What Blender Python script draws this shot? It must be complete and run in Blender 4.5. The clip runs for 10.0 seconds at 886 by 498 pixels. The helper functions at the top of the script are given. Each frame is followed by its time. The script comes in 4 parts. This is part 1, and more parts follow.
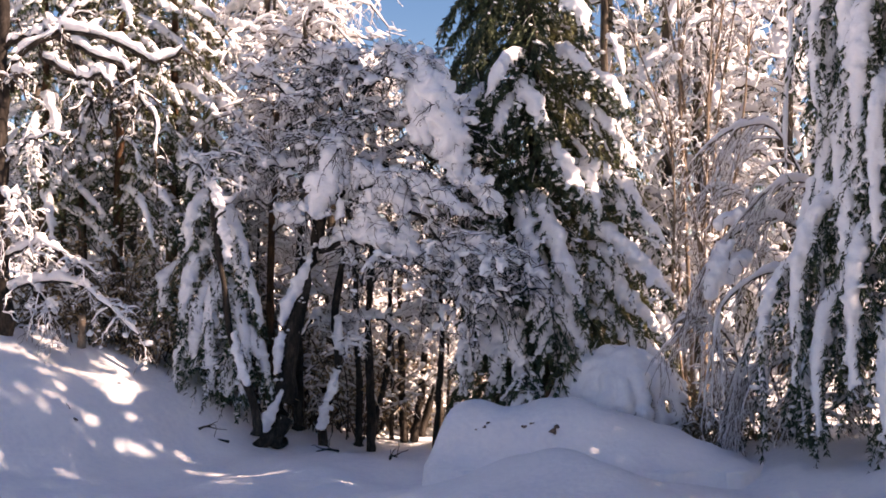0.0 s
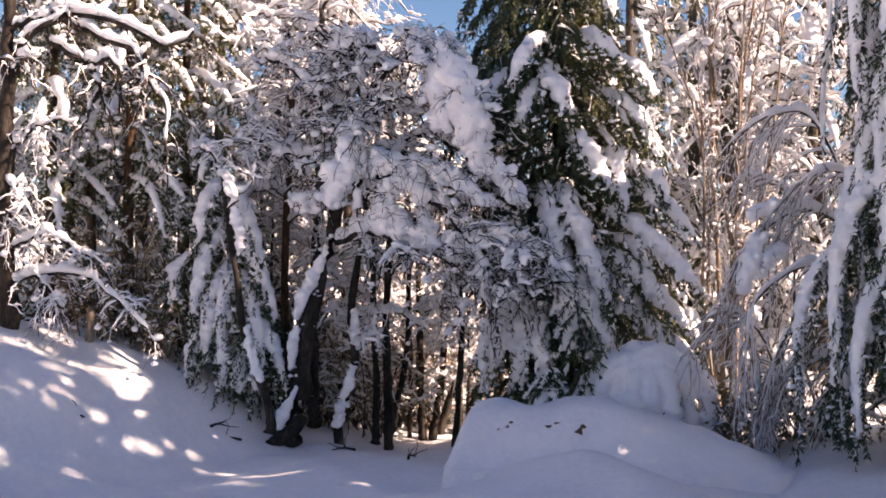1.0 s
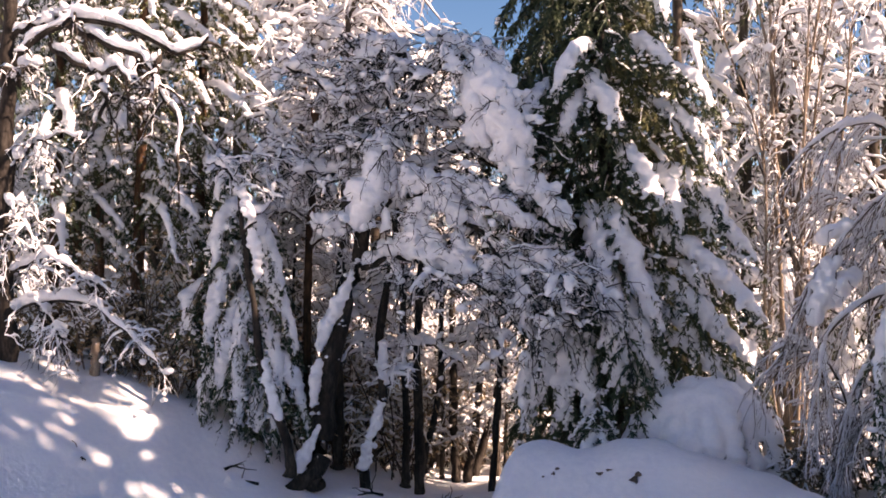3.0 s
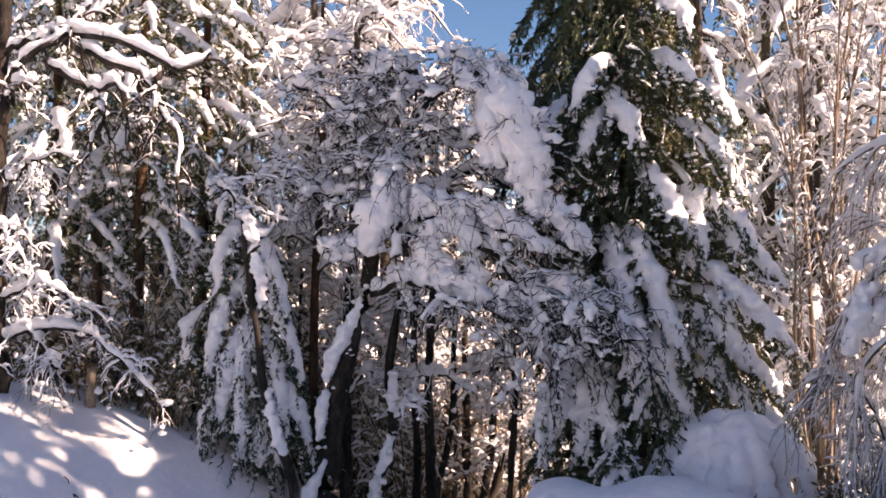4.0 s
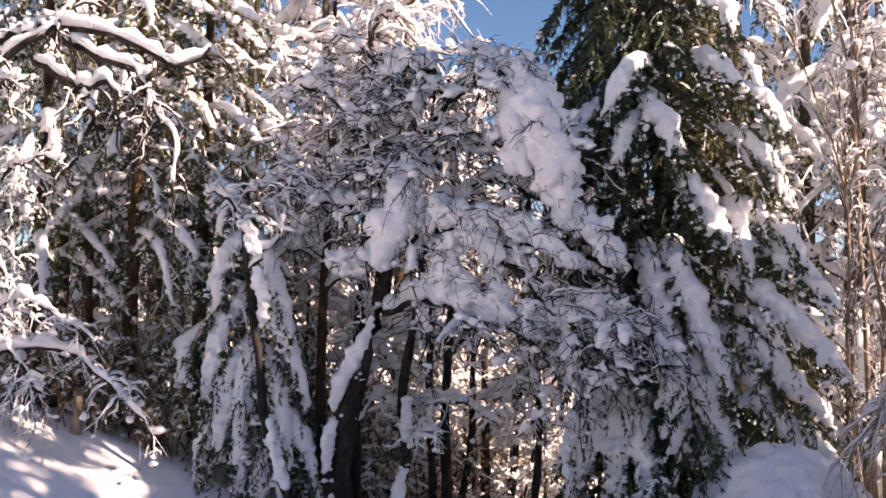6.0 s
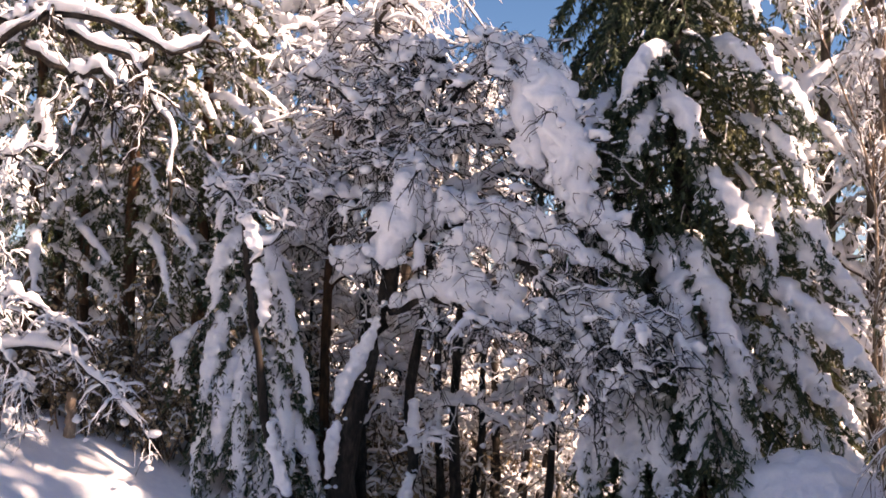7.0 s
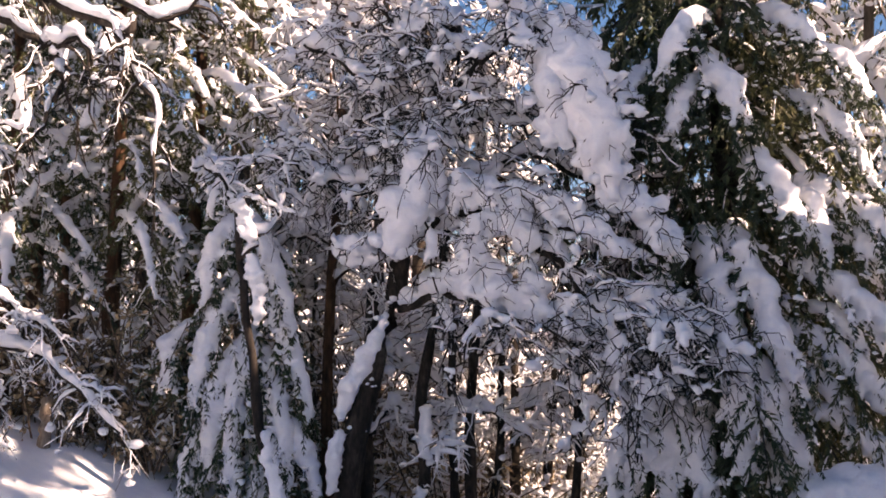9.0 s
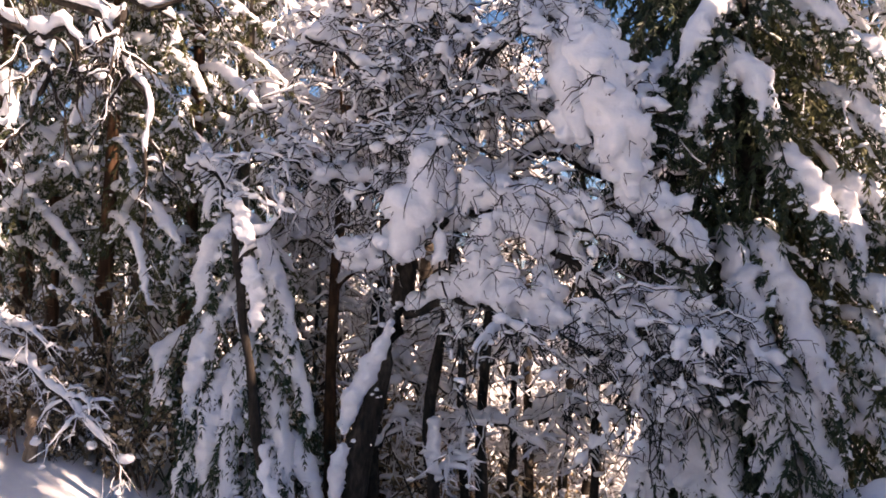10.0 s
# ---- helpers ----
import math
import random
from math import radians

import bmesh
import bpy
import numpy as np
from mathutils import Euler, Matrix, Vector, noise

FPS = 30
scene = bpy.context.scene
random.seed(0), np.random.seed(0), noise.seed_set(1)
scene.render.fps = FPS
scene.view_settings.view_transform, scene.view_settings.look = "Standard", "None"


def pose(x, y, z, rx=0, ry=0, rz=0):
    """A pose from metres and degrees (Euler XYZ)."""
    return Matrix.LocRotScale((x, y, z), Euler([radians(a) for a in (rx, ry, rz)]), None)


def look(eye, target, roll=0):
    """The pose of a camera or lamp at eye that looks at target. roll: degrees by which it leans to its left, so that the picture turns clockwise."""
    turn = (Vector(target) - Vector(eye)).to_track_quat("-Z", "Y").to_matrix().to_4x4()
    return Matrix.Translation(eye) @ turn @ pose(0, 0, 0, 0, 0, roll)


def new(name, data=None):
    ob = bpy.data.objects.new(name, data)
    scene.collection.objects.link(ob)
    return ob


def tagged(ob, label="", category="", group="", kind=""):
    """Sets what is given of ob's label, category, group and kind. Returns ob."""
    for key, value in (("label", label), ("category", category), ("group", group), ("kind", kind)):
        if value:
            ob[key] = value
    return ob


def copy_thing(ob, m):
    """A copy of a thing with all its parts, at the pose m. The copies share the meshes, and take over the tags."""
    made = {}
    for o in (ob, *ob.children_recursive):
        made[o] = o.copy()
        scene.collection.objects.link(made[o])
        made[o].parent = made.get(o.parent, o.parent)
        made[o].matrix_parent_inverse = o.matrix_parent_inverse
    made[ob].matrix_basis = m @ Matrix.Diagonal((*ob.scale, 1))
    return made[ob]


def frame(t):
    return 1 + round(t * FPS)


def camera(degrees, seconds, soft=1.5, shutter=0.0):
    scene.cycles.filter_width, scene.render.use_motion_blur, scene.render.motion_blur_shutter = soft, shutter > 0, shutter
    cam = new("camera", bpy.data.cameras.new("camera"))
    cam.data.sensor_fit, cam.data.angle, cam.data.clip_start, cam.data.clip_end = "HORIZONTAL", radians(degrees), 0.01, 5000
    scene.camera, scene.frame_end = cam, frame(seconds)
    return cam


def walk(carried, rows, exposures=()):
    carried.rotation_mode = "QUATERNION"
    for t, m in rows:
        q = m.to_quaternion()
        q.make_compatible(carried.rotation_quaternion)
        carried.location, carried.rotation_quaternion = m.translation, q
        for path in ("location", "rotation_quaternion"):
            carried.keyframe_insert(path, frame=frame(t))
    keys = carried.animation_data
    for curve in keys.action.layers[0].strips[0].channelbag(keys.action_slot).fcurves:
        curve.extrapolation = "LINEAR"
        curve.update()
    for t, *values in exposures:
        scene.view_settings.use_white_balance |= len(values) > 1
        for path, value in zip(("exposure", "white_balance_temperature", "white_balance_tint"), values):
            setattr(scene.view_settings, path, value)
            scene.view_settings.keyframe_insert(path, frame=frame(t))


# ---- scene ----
cam = camera(38.0, 10.0, soft=1.75)
# seconds, x, y, z, yaw, pitch, roll
PATH = [
    (0, 0, 0, 1.6, 0, 2.49, 0),
    (0.5, -0.021, 0.265, 1.608, 0.354, 2.369, 0.105),
    (1, -0.041, 0.509, 1.615, 0.745, 2.148, 0.197),
    (1.5, -0.06, 0.751, 1.623, 1.074, 1.967, 0.258),
    (2, -0.084, 1.054, 1.632, 1.444, 2.126, 0.262),
    (2.5, -0.108, 1.355, 1.641, 1.751, 2.663, 0.28),
    (4, -0.179, 2.242, 1.667, 2.482, 4.546, 0.357),
    (4.5, -0.2, 2.498, 1.675, 2.662, 4.958, 0.424),
    (5, -0.221, 2.763, 1.683, 2.844, 5.286, 0.527),
    (5.5, -0.24, 3.003, 1.69, 2.998, 5.474, 0.695),
    (7, -0.296, 3.698, 1.711, 3.504, 5.464, 0.999),
    (7.5, -0.313, 3.911, 1.717, 3.685, 5.403, 1.038),
    (8, -0.334, 4.177, 1.725, 3.915, 5.371, 1.06),
    (8.5, -0.356, 4.449, 1.733, 4.007, 5.392, 1.074),
    (9, -0.379, 4.742, 1.742, 4.06, 5.424, 1.1),
    (9.5, -0.4, 5.005, 1.75, 4.143, 5.455, 1.117),
    (10, -0.421, 5.267, 1.758, 4.445, 5.748, 1.086),
]
EXPOSURE = 1.42
walk(cam, [(t, pose(x, y, z, 90 + pitch, 0, yaw) @ pose(0, 0, 0, 0, 0, roll)) for t, x, y, z, yaw, pitch, roll in PATH],
     exposures=[(0.0, EXPOSURE, 9500, 36), (10.0, EXPOSURE, 9500, 36)])

# ---- light: a low winter sun from the right ----
SUN = Vector((0.80, -0.23, 0.60)).normalized()
world = bpy.data.worlds.new("winter_sky")
scene.world = world
world.use_nodes = True
nt = world.node_tree
sky = nt.nodes.new("ShaderNodeTexSky")
sky.sky_type, sky.sun_disc = "NISHITA", False
sky.sun_elevation = math.asin(SUN.z)
sky.sun_rotation = math.atan2(SUN.x, SUN.y)
sky.altitude, sky.air_density, sky.dust_density, sky.ozone_density = 1500, 1.05, 0.0, 2.6
rich = nt.nodes.new("ShaderNodeHueSaturation")
rich.inputs["Saturation"].default_value = 1.32
nt.links.new(sky.outputs[0], rich.inputs["Color"])
nt.links.new(rich.outputs[0], nt.nodes["Background"].inputs[0])
nt.nodes["Background"].inputs[1].default_value = 0.066
sun = new("sun", bpy.data.lights.new("sun", "SUN"))
sun.data.energy, sun.data.angle, sun.data.color = 5.0, radians(0.5), (1.0, 0.975, 0.935)
sun.matrix_world = look(SUN * 40, (0, 0, 0))


# ---- materials ----
def material(name, stops, scale, rough, bump=0.3, fine=6.0, island=0.0, distance=0.02, stretch=(1, 1, 1), subsurface=0.0, sheen=0.5):
    """Noise at two sizes between the colours in stops, with relief; island: how far each loose piece differs in brightness."""
    m = bpy.data.materials.new(name)
    m.use_nodes = True
    n, l = m.node_tree.nodes, m.node_tree.links
    b = n["Principled BSDF"]
    co = n.new("ShaderNodeTexCoord")
    mp = n.new("ShaderNodeMapping")
    mp.inputs["Scale"].default_value = stretch
    l.new(co.outputs["Object"], mp.inputs[0])
    big, small = n.new("ShaderNodeTexNoise"), n.new("ShaderNodeTexNoise")
    for node, s in ((big, scale), (small, scale * fine)):
        node.inputs["Scale"].default_value = s
        node.inputs["Detail"].default_value = 5
        l.new(mp.outputs[0], node.inputs["Vector"])
    mix = n.new("ShaderNodeMath")
    mix.operation = "MULTIPLY_ADD"
    mix.inputs[1].default_value = 0.45
    l.new(small.outputs[0], mix.inputs[0])
    half = n.new("ShaderNodeMath")
    half.operation = "MULTIPLY"
    half.inputs[1].default_value = 0.55
    l.new(big.outputs[0], half.inputs[0])
    l.new(half.outputs[0], mix.inputs[2])
    ramp = n.new("ShaderNodeValToRGB")
    while len(ramp.color_ramp.elements) < len(stops):
        ramp.color_ramp.elements.new(0.5)
    for i, (e, c) in enumerate(zip(ramp.color_ramp.elements, stops)):
        e.position, e.color = 0.35 + 0.3 * i / (len(stops) - 1), (*c, 1)
    l.new(mix.outputs[0], ramp.inputs[0])
    colour = ramp.outputs[0]
    if island:
        geo = n.new("ShaderNodeNewGeometry")
        hsv = n.new("ShaderNodeHueSaturation")
        rng = n.new("ShaderNodeMapRange")
        rng.inputs["To Min"].default_value, rng.inputs["To Max"].default_value = 1 - island, 1 + island
        l.new(geo.outputs["Random Per Island"], rng.inputs[0])
        l.new(rng.outputs[0], hsv.inputs["Value"])
        l.new(colour, hsv.inputs["Color"])
        colour = hsv.outputs[0]
    l.new(colour, b.inputs["Base Color"])
    b.inputs["Roughness"].default_value = rough
    b.inputs["Subsurface Weight"].default_value = subsurface
    b.inputs["Specular IOR Level"].default_value = sheen
    bm = n.new("ShaderNodeBump")
    bm.inputs["Strength"].default_value, bm.inputs["Distance"].default_value = bump, distance
    l.new(mix.outputs[0], bm.inputs["Height"])
    l.new(bm.outputs[0], b.inputs["Normal"])
    return m


SNOW = material("snow", [(0.80, 0.82, 0.86), (0.86, 0.87, 0.89), (0.90, 0.90, 0.91)], 3.0, 0.55, 0.5, 9.0, distance=0.03)
SNOW_GROUND = material("ground_snow", [(0.78, 0.80, 0.84), (0.86, 0.87, 0.89), (0.90, 0.90, 0.91)], 1.2, 0.6, 0.45, 14.0, distance=0.03)
BARK_DARK = material("dark_wet_bark", [(0.012, 0.010, 0.009), (0.03, 0.024, 0.02), (0.07, 0.058, 0.048)], 9.0, 0.8, 0.8, 5.0, stretch=(1, 1, 0.35), sheen=0.15)
BARK_GREY = material("grey_brown_bark", [(0.03, 0.025, 0.02), (0.075, 0.06, 0.048), (0.15, 0.125, 0.10)], 8.0, 0.85, 0.7, 5.0, stretch=(1, 1, 0.3), sheen=0.15)
BARK_PALE = material("pale_sapling_bark", [(0.11, 0.08, 0.06), (0.22, 0.17, 0.13), (0.34, 0.27, 0.21)], 9.0, 0.7, 0.5, 4.0, stretch=(1, 1, 0.3), sheen=0.15)
BARK_RED = material("red_brown_bark", [(0.03, 0.016, 0.010), (0.075, 0.038, 0.022), (0.15, 0.08, 0.045)], 8.0, 0.85, 0.7, 5.0, stretch=(1, 1, 0.25), sheen=0.15)
TWIG = material("twig_bark", [(0.02, 0.016, 0.014), (0.05, 0.04, 0.033)], 12.0, 0.8, 0.3, 4.0, island=0.4, sheen=0.15)
TWIG_BROWN = material("brown_twig_bark", [(0.07, 0.05, 0.038), (0.16, 0.115, 0.085)], 12.0, 0.8, 0.3, 4.0, island=0.4, sheen=0.15)
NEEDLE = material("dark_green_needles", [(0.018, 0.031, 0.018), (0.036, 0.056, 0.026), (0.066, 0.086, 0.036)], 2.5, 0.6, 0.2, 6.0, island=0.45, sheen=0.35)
# own colour of the olive conifers; on the great conifer, its painted sunlit side
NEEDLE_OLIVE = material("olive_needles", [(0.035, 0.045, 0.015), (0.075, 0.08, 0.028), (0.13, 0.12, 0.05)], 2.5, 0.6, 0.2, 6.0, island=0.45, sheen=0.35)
LEAF_BROWN = material("dry_brown_leaves", [(0.09, 0.062, 0.036), (0.18, 0.125, 0.07), (0.28, 0.20, 0.12)], 3.0, 0.7, 0.2, 6.0, island=0.5, sheen=0.15)
LEAF_TAN = material("dry_tan_leaves", [(0.19, 0.14, 0.085), (0.33, 0.25, 0.16), (0.46, 0.37, 0.25)], 3.0, 0.7, 0.2, 6.0, island=0.4, sheen=0.15)
DIRT = material("dark_earth", [(0.06, 0.04, 0.03), (0.16, 0.11, 0.085)], 20.0, 0.9, 0.6, 5.0)


# ---- building tools ----
def mesh_of(name, pieces, mat, parent=None, label="", kind="", smooth=True):
    """One mesh object from pieces (vertices (n, 3), faces (m, k)); placed in the parent's space."""
    vs, loops, sizes, base = [], [], [], 0
    for v, f in pieces:
        v, f = np.asarray(v, float), np.asarray(f, int)
        vs.append(v)
        loops.append((f + base).ravel())
        sizes.append(np.full(len(f), f.shape[1]))
        base += len(v)
    v, lo, sz = np.concatenate(vs), np.concatenate(loops), np.concatenate(sizes)
    me = bpy.data.meshes.new(name)
    me.vertices.add(len(v))
    me.vertices.foreach_set("co", v.ravel().astype(np.float32))
    me.loops.add(len(lo))
    me.loops.foreach_set("vertex_index", lo.astype(np.int32))
    me.polygons.add(len(sz))
    me.polygons.foreach_set("loop_start", np.concatenate(([0], np.cumsum(sz)[:-1])).astype(np.int32))
    me.polygons.foreach_set("use_smooth", np.full(len(sz), smooth))
    me.update(calc_edges=True)
    me.validate()
    me.materials.append(mat)
    ob = new(name, me)
    if parent is not None:
        ob.parent = parent
    return tagged(ob, label, kind=kind)


def thing(name, at, label, category, group="", turn=0.0, size=1.0):
    ob = new(name)
    ob.empty_display_size = 0.2
    ob.matrix_basis = pose(*at, 0, 0, turn) @ Matrix.Scale(size, 4)
    return tagged(ob, label, category, group)


def curve(pts, k):
    """A smooth line of k points through pts."""
    p = np.asarray(pts, float)
    p = np.vstack((2 * p[0] - p[1], p, 2 * p[-1] - p[-2]))
    n = len(p) - 3
    s = np.linspace(0, n - 1e-6, k)
    i = s.astype(int)
    u = (s - i)[:, None]
    a, b, c, d = p[i], p[i + 1], p[i + 2], p[i + 3]
    return 0.5 * (2 * b + (c - a) * u + (2 * a - 5 * b + 4 * c - d) * u ** 2 + (3 * b - a - 3 * c + d) * u ** 3)


def unit(v):
    return v / np.maximum(np.linalg.norm(v, axis=-1, keepdims=True), 1e-9)


def tubes(lines, radii, sides=5, flat=1.0, rough=0.0, rng=None):
    """Tubes along lines (n, k, 3) with radii (n, k); flat squeezes them across their upright; rough: uneven outline."""
    p = np.asarray(lines, float)
    if p.ndim == 2:
        p = p[None]
    n, k = p.shape[:2]
    r = np.broadcast_to(np.asarray(radii, float), (n, k))
    t = unit(np.gradient(p, axis=1))
    ref = np.where(np.abs(t[..., 2:3]) > 0.95, np.array([1.0, 0, 0]), np.array([0, 0, 1.0]))
    e1 = unit(np.cross(t, ref))
    e2 = np.cross(e1, t)
    a = np.arange(sides) * 2 * np.pi / sides
    rr = r[..., None] * np.ones(sides)
    if rough:
        rr = rr * (1 + rough * (rng.random_sample((n, k, sides)) - 0.5) * 2)
    v = p[:, :, None] + rr[..., None] * (np.cos(a)[:, None] * e1[:, :, None] + flat * np.sin(a)[:, None] * e2[:, :, None])
    idx = np.arange(n * k * sides).reshape(n, k, sides)
    f = np.stack((idx[:, :-1], np.roll(idx, -1, 2)[:, :-1], np.roll(idx, -1, 2)[:, 1:], idx[:, 1:]), -1)
    return v.reshape(-1, 3), f.reshape(-1, 4)


def ball(level):
    bm = bmesh.new()
    bmesh.ops.create_icosphere(bm, subdivisions=level, radius=1)
    bm.verts.index_update()
    v = np.array([x.co[:] for x in bm.verts])
    f = np.array([[q.index for q in x.verts] for x in bm.faces])
    bm.free()
    return v, f


BALLS = {1: ball(1), 2: ball(2), 3: ball(3)}


def lumps(places, sizes, rng, level=2, tall=0.75, uneven=0.28):
    """Soft snow lumps: uneven rounded bodies at places, with half widths sizes."""
    v0, f0 = BALLS[level]
    n = len(places)
    k1, k2 = rng.normal(0, 2.2, (n, 3)), rng.normal(0, 4.5, (n, 3))
    d = 1 + uneven * np.sin(k1 @ v0.T + rng.random_sample((n, 1)) * 6.3) + 0.4 * uneven * np.sin(k2 @ v0.T + rng.random_sample((n, 1)) * 6.3)
    s = np.asarray(sizes, float)
    s = s[:, None] * np.stack((0.8 + 0.5 * rng.random_sample(n), 0.8 + 0.5 * rng.random_sample(n), tall * (0.8 + 0.4 * rng.random_sample(n))), -1) if s.ndim == 1 else s
    v = v0[None] * d[..., None] * s[:, None] + np.asarray(places)[:, None]
    f = f0[None] + (np.arange(n) * len(v0))[:, None, None]
    return v.reshape(-1, 3), f.reshape(-1, 3)


def blades(starts, ways, lengths, widths, rng):
    """Narrow leaves from starts along ways."""
    side = unit(np.cross(ways, unit(rng.normal(0, 1, ways.shape))))
    m = starts + ways * (lengths * 0.45)[:, None]
    w = side * widths[:, None]
    v = np.stack((starts, m + w, starts + ways * lengths[:, None], m - w), 1)
    return v.reshape(-1, 3), np.arange(len(starts) * 4).reshape(-1, 4)


def sample(lines, s):
    """Points and directions at shares s (n, m) of lines (n, k, 3)."""
    n, k = lines.shape[:2]
    x = s * (k - 1.001)
    i = x.astype(int)
    u = (x - i)[..., None]
    rows = np.arange(n)[:, None]
    a, b = lines[rows, i], lines[rows, i + 1]
    return a + (b - a) * u, unit(b - a)


def sprout(lines, each, length, rng, first=0.2, spread=0.9, along=0.6, sag=0.35, lift=0.0, k=5, wobble=0.12, push=(0, 0, 0)):
    """Side shoots: each per line, of length (low, high), sagging under their load."""
    n = len(lines)
    s = first + (1 - first) * rng.random_sample((n, each))
    p, t = sample(lines, s)
    d = unit(along * t + spread * unit(rng.normal(0, 1, p.shape)) + np.array([0, 0, lift]) + np.array(push))
    L = length[0] + (length[1] - length[0]) * rng.random_sample((n, each, 1))
    u = np.linspace(0, 1, k)[:, None]
    p, d, L = p.reshape(-1, 1, 3), d.reshape(-1, 1, 3), L.reshape(-1, 1, 1)
    out = p + d * L * u - np.array([0, 0, 1.0]) * (sag * L * u ** 2)
    out += rng.normal(0, 1, out.shape) * (wobble * L * u * (u > 0) * 0.6)
    return out


def snow_on(lines, wood, depth, rng, sides=5, keep=1.0, rough=0.2):
    """Snow lying along the upper side of lines; depth its half thickness; steep stretches hold less."""
    lines = np.asarray(lines, float)
    if lines.ndim == 2:
        lines = lines[None]
    if keep < 1:
        lines = lines[rng.random_sample(len(lines)) < keep]
    n, k = lines.shape[:2]
    t = unit(np.gradient(lines, axis=1))
    hold = np.clip(1.15 - np.abs(t[..., 2]), 0.3, 1)
    r = depth * hold * (0.55 + 0.9 * rng.random_sample((n, k)))
    r[:, 0] *= 0.6
    r[:, -2] *= 0.75
    r[:, -1] *= 0.2
    p = lines.copy()
    p[..., 2] += wood + 0.82 * r
    return tubes(p, r, sides, 1.0, rough, rng)


def trunk_of(name, pts, r0, r1, mat, parent, label="", k=22, sides=10, seed=0):
    rng = np.random.RandomState(seed + 7)
    p = curve(pts, k)
    p[1:] += rng.normal(0, r0 * 0.09, (k - 1, 3))
    r = np.linspace(r0, r1, k) * (1 + 0.07 * rng.normal(0, 1, k))
    r[0] *= 1.35
    r[1] *= 1.12
    return mesh_of(name, [tubes(p, r, sides, 1, 0.09, rng)], mat, parent, label), p


# ---- ground ----
def ground_height(x, y):
    u = np.clip(-x - 2.15 + 0.75 * np.clip(y - 14, None, 0.1), -3, None)
    u = np.logaddexp(0, u * 6) / 6
    bank = 1.42 * (1 - np.exp(-1.0 * u))
    right = 0.55 * (1 - np.exp(-0.5 * np.clip(x - 2.6, 0, None)))
    far = 3.2 / (1 + np.exp(-(y - 27) * 0.35))
    swell = 0.36 * np.exp(-((x - 1.05) / 0.75) ** 2 - ((y - 10.9) / 0.8) ** 2)
    path = -0.10 * np.exp(-((x + 0.55) / 0.7) ** 2) * (y > 9)
    waves = 0.05 * np.sin(1.3 * x + 0.7 * y) + 0.035 * np.sin(2.9 * x - 1.7 * y + 1) + 0.02 * np.sin(5.1 * x + 3.7 * y) + 0.012 * np.sin(9.3 * y - 6.1 * x)
    return bank + right + far + swell + path + waves


def steps(a, b, inner0, inner1, fine, n_out):
    near = np.arange(inner0, inner1, fine)
    lo = inner0 - (inner0 - a) * np.linspace(1, 0, n_out, endpoint=False) ** 3
    hi = inner1 + (b - inner1) * np.linspace(0, 1, n_out) ** 3
    return np.concatenate((lo, near, hi))


gx, gy = steps(-400, 400, -8, 8, 0.085, 30), steps(-400, 900, 7.5, 20, 0.085, 30)
X, Y = np.meshgrid(gx, gy)
Z = ground_height(X, Y)
idx = np.arange(X.size).reshape(X.shape)
quads = np.stack((idx[:-1, :-1], idx[:-1, 1:], idx[1:, 1:], idx[1:, :-1]), -1).reshape(-1, 4)
ground = mesh_of("ground", [(np.stack((X, Y, Z), -1).reshape(-1, 3), quads)], SNOW_GROUND)
tagged(ground, "deep untrodden snow over a forest floor with a bank", "snow ground", kind="structure")


def gz(x, y):
    return float(ground_height(np.array(float(x)), np.array(float(y))))


# ---- snow mound over a boulder ----
def snow_mound():
    rng = np.random.RandomState(3)
    at = thing("snow_mound", (1.1, 12.3, gz(1.1, 12.3)), "smooth rounded snow mound with a steep side and dirt specks", "snow mound")
    nx, ny = 110, 70
    xs, ys = np.meshgrid(np.linspace(-1.55, 2.25, nx), np.linspace(-1.25, 1.3, ny))
    # crest falls away to the right, the near left corner is cut steep
    top = 0.64 - 0.05 * np.exp(-((xs + 0.45) / 0.25) ** 2) + 0.03 * np.exp(-((xs + 0.05) / 0.2) ** 2) - 0.30 * np.clip(xs - 0.15, 0, None) ** 1.25
    left = 1 / (1 + np.exp(-(xs + 1.14 - 0.16 * ys) * 22))
    near = 1 / (1 + np.exp(-(ys + 0.62 + 0.12 * xs) * 6.5))
    far = 1 / (1 + np.exp((ys - 0.8) * 6))
    z = top * left * near * far + 0.012 * np.sin(7 * xs + 3 * ys) + 0.012 * np.sin(13 * xs - 8 * ys)
    z = np.where(z > 0.06, z, z - 0.25)
    i = np.arange(nx * ny).reshape(ny, nx)
    q = np.stack((i[:-1, :-1], i[:-1, 1:], i[1:, 1:], i[1:, :-1]), -1).reshape(-1, 4)
    mesh_of("snow_body", [(np.stack((xs, ys, z), -1).reshape(-1, 3), q)], SNOW_GROUND, at)
    for x, y, s in ((-0.72, -0.42, 0.030), (-0.68, -0.40, 0.022), (-0.36, -0.44, 0.026), (-0.28, -0.42, 0.034), (-0.10, -0.54, 0.050), (-0.06, -0.52, 0.034), (-0.80, -0.44, 0.014)):
        j, k = np.argmin(abs(ys[:, 0] - y)), np.argmin(abs(xs[0] - x))
        mesh_of("dirt_clod", [lumps(np.array([[x, y, z[j, k] + 0.004]]), np.array([s * 0.72]), rng, 2, 0.7, 0.45)], DIRT, at)
    return at


snow_mound()


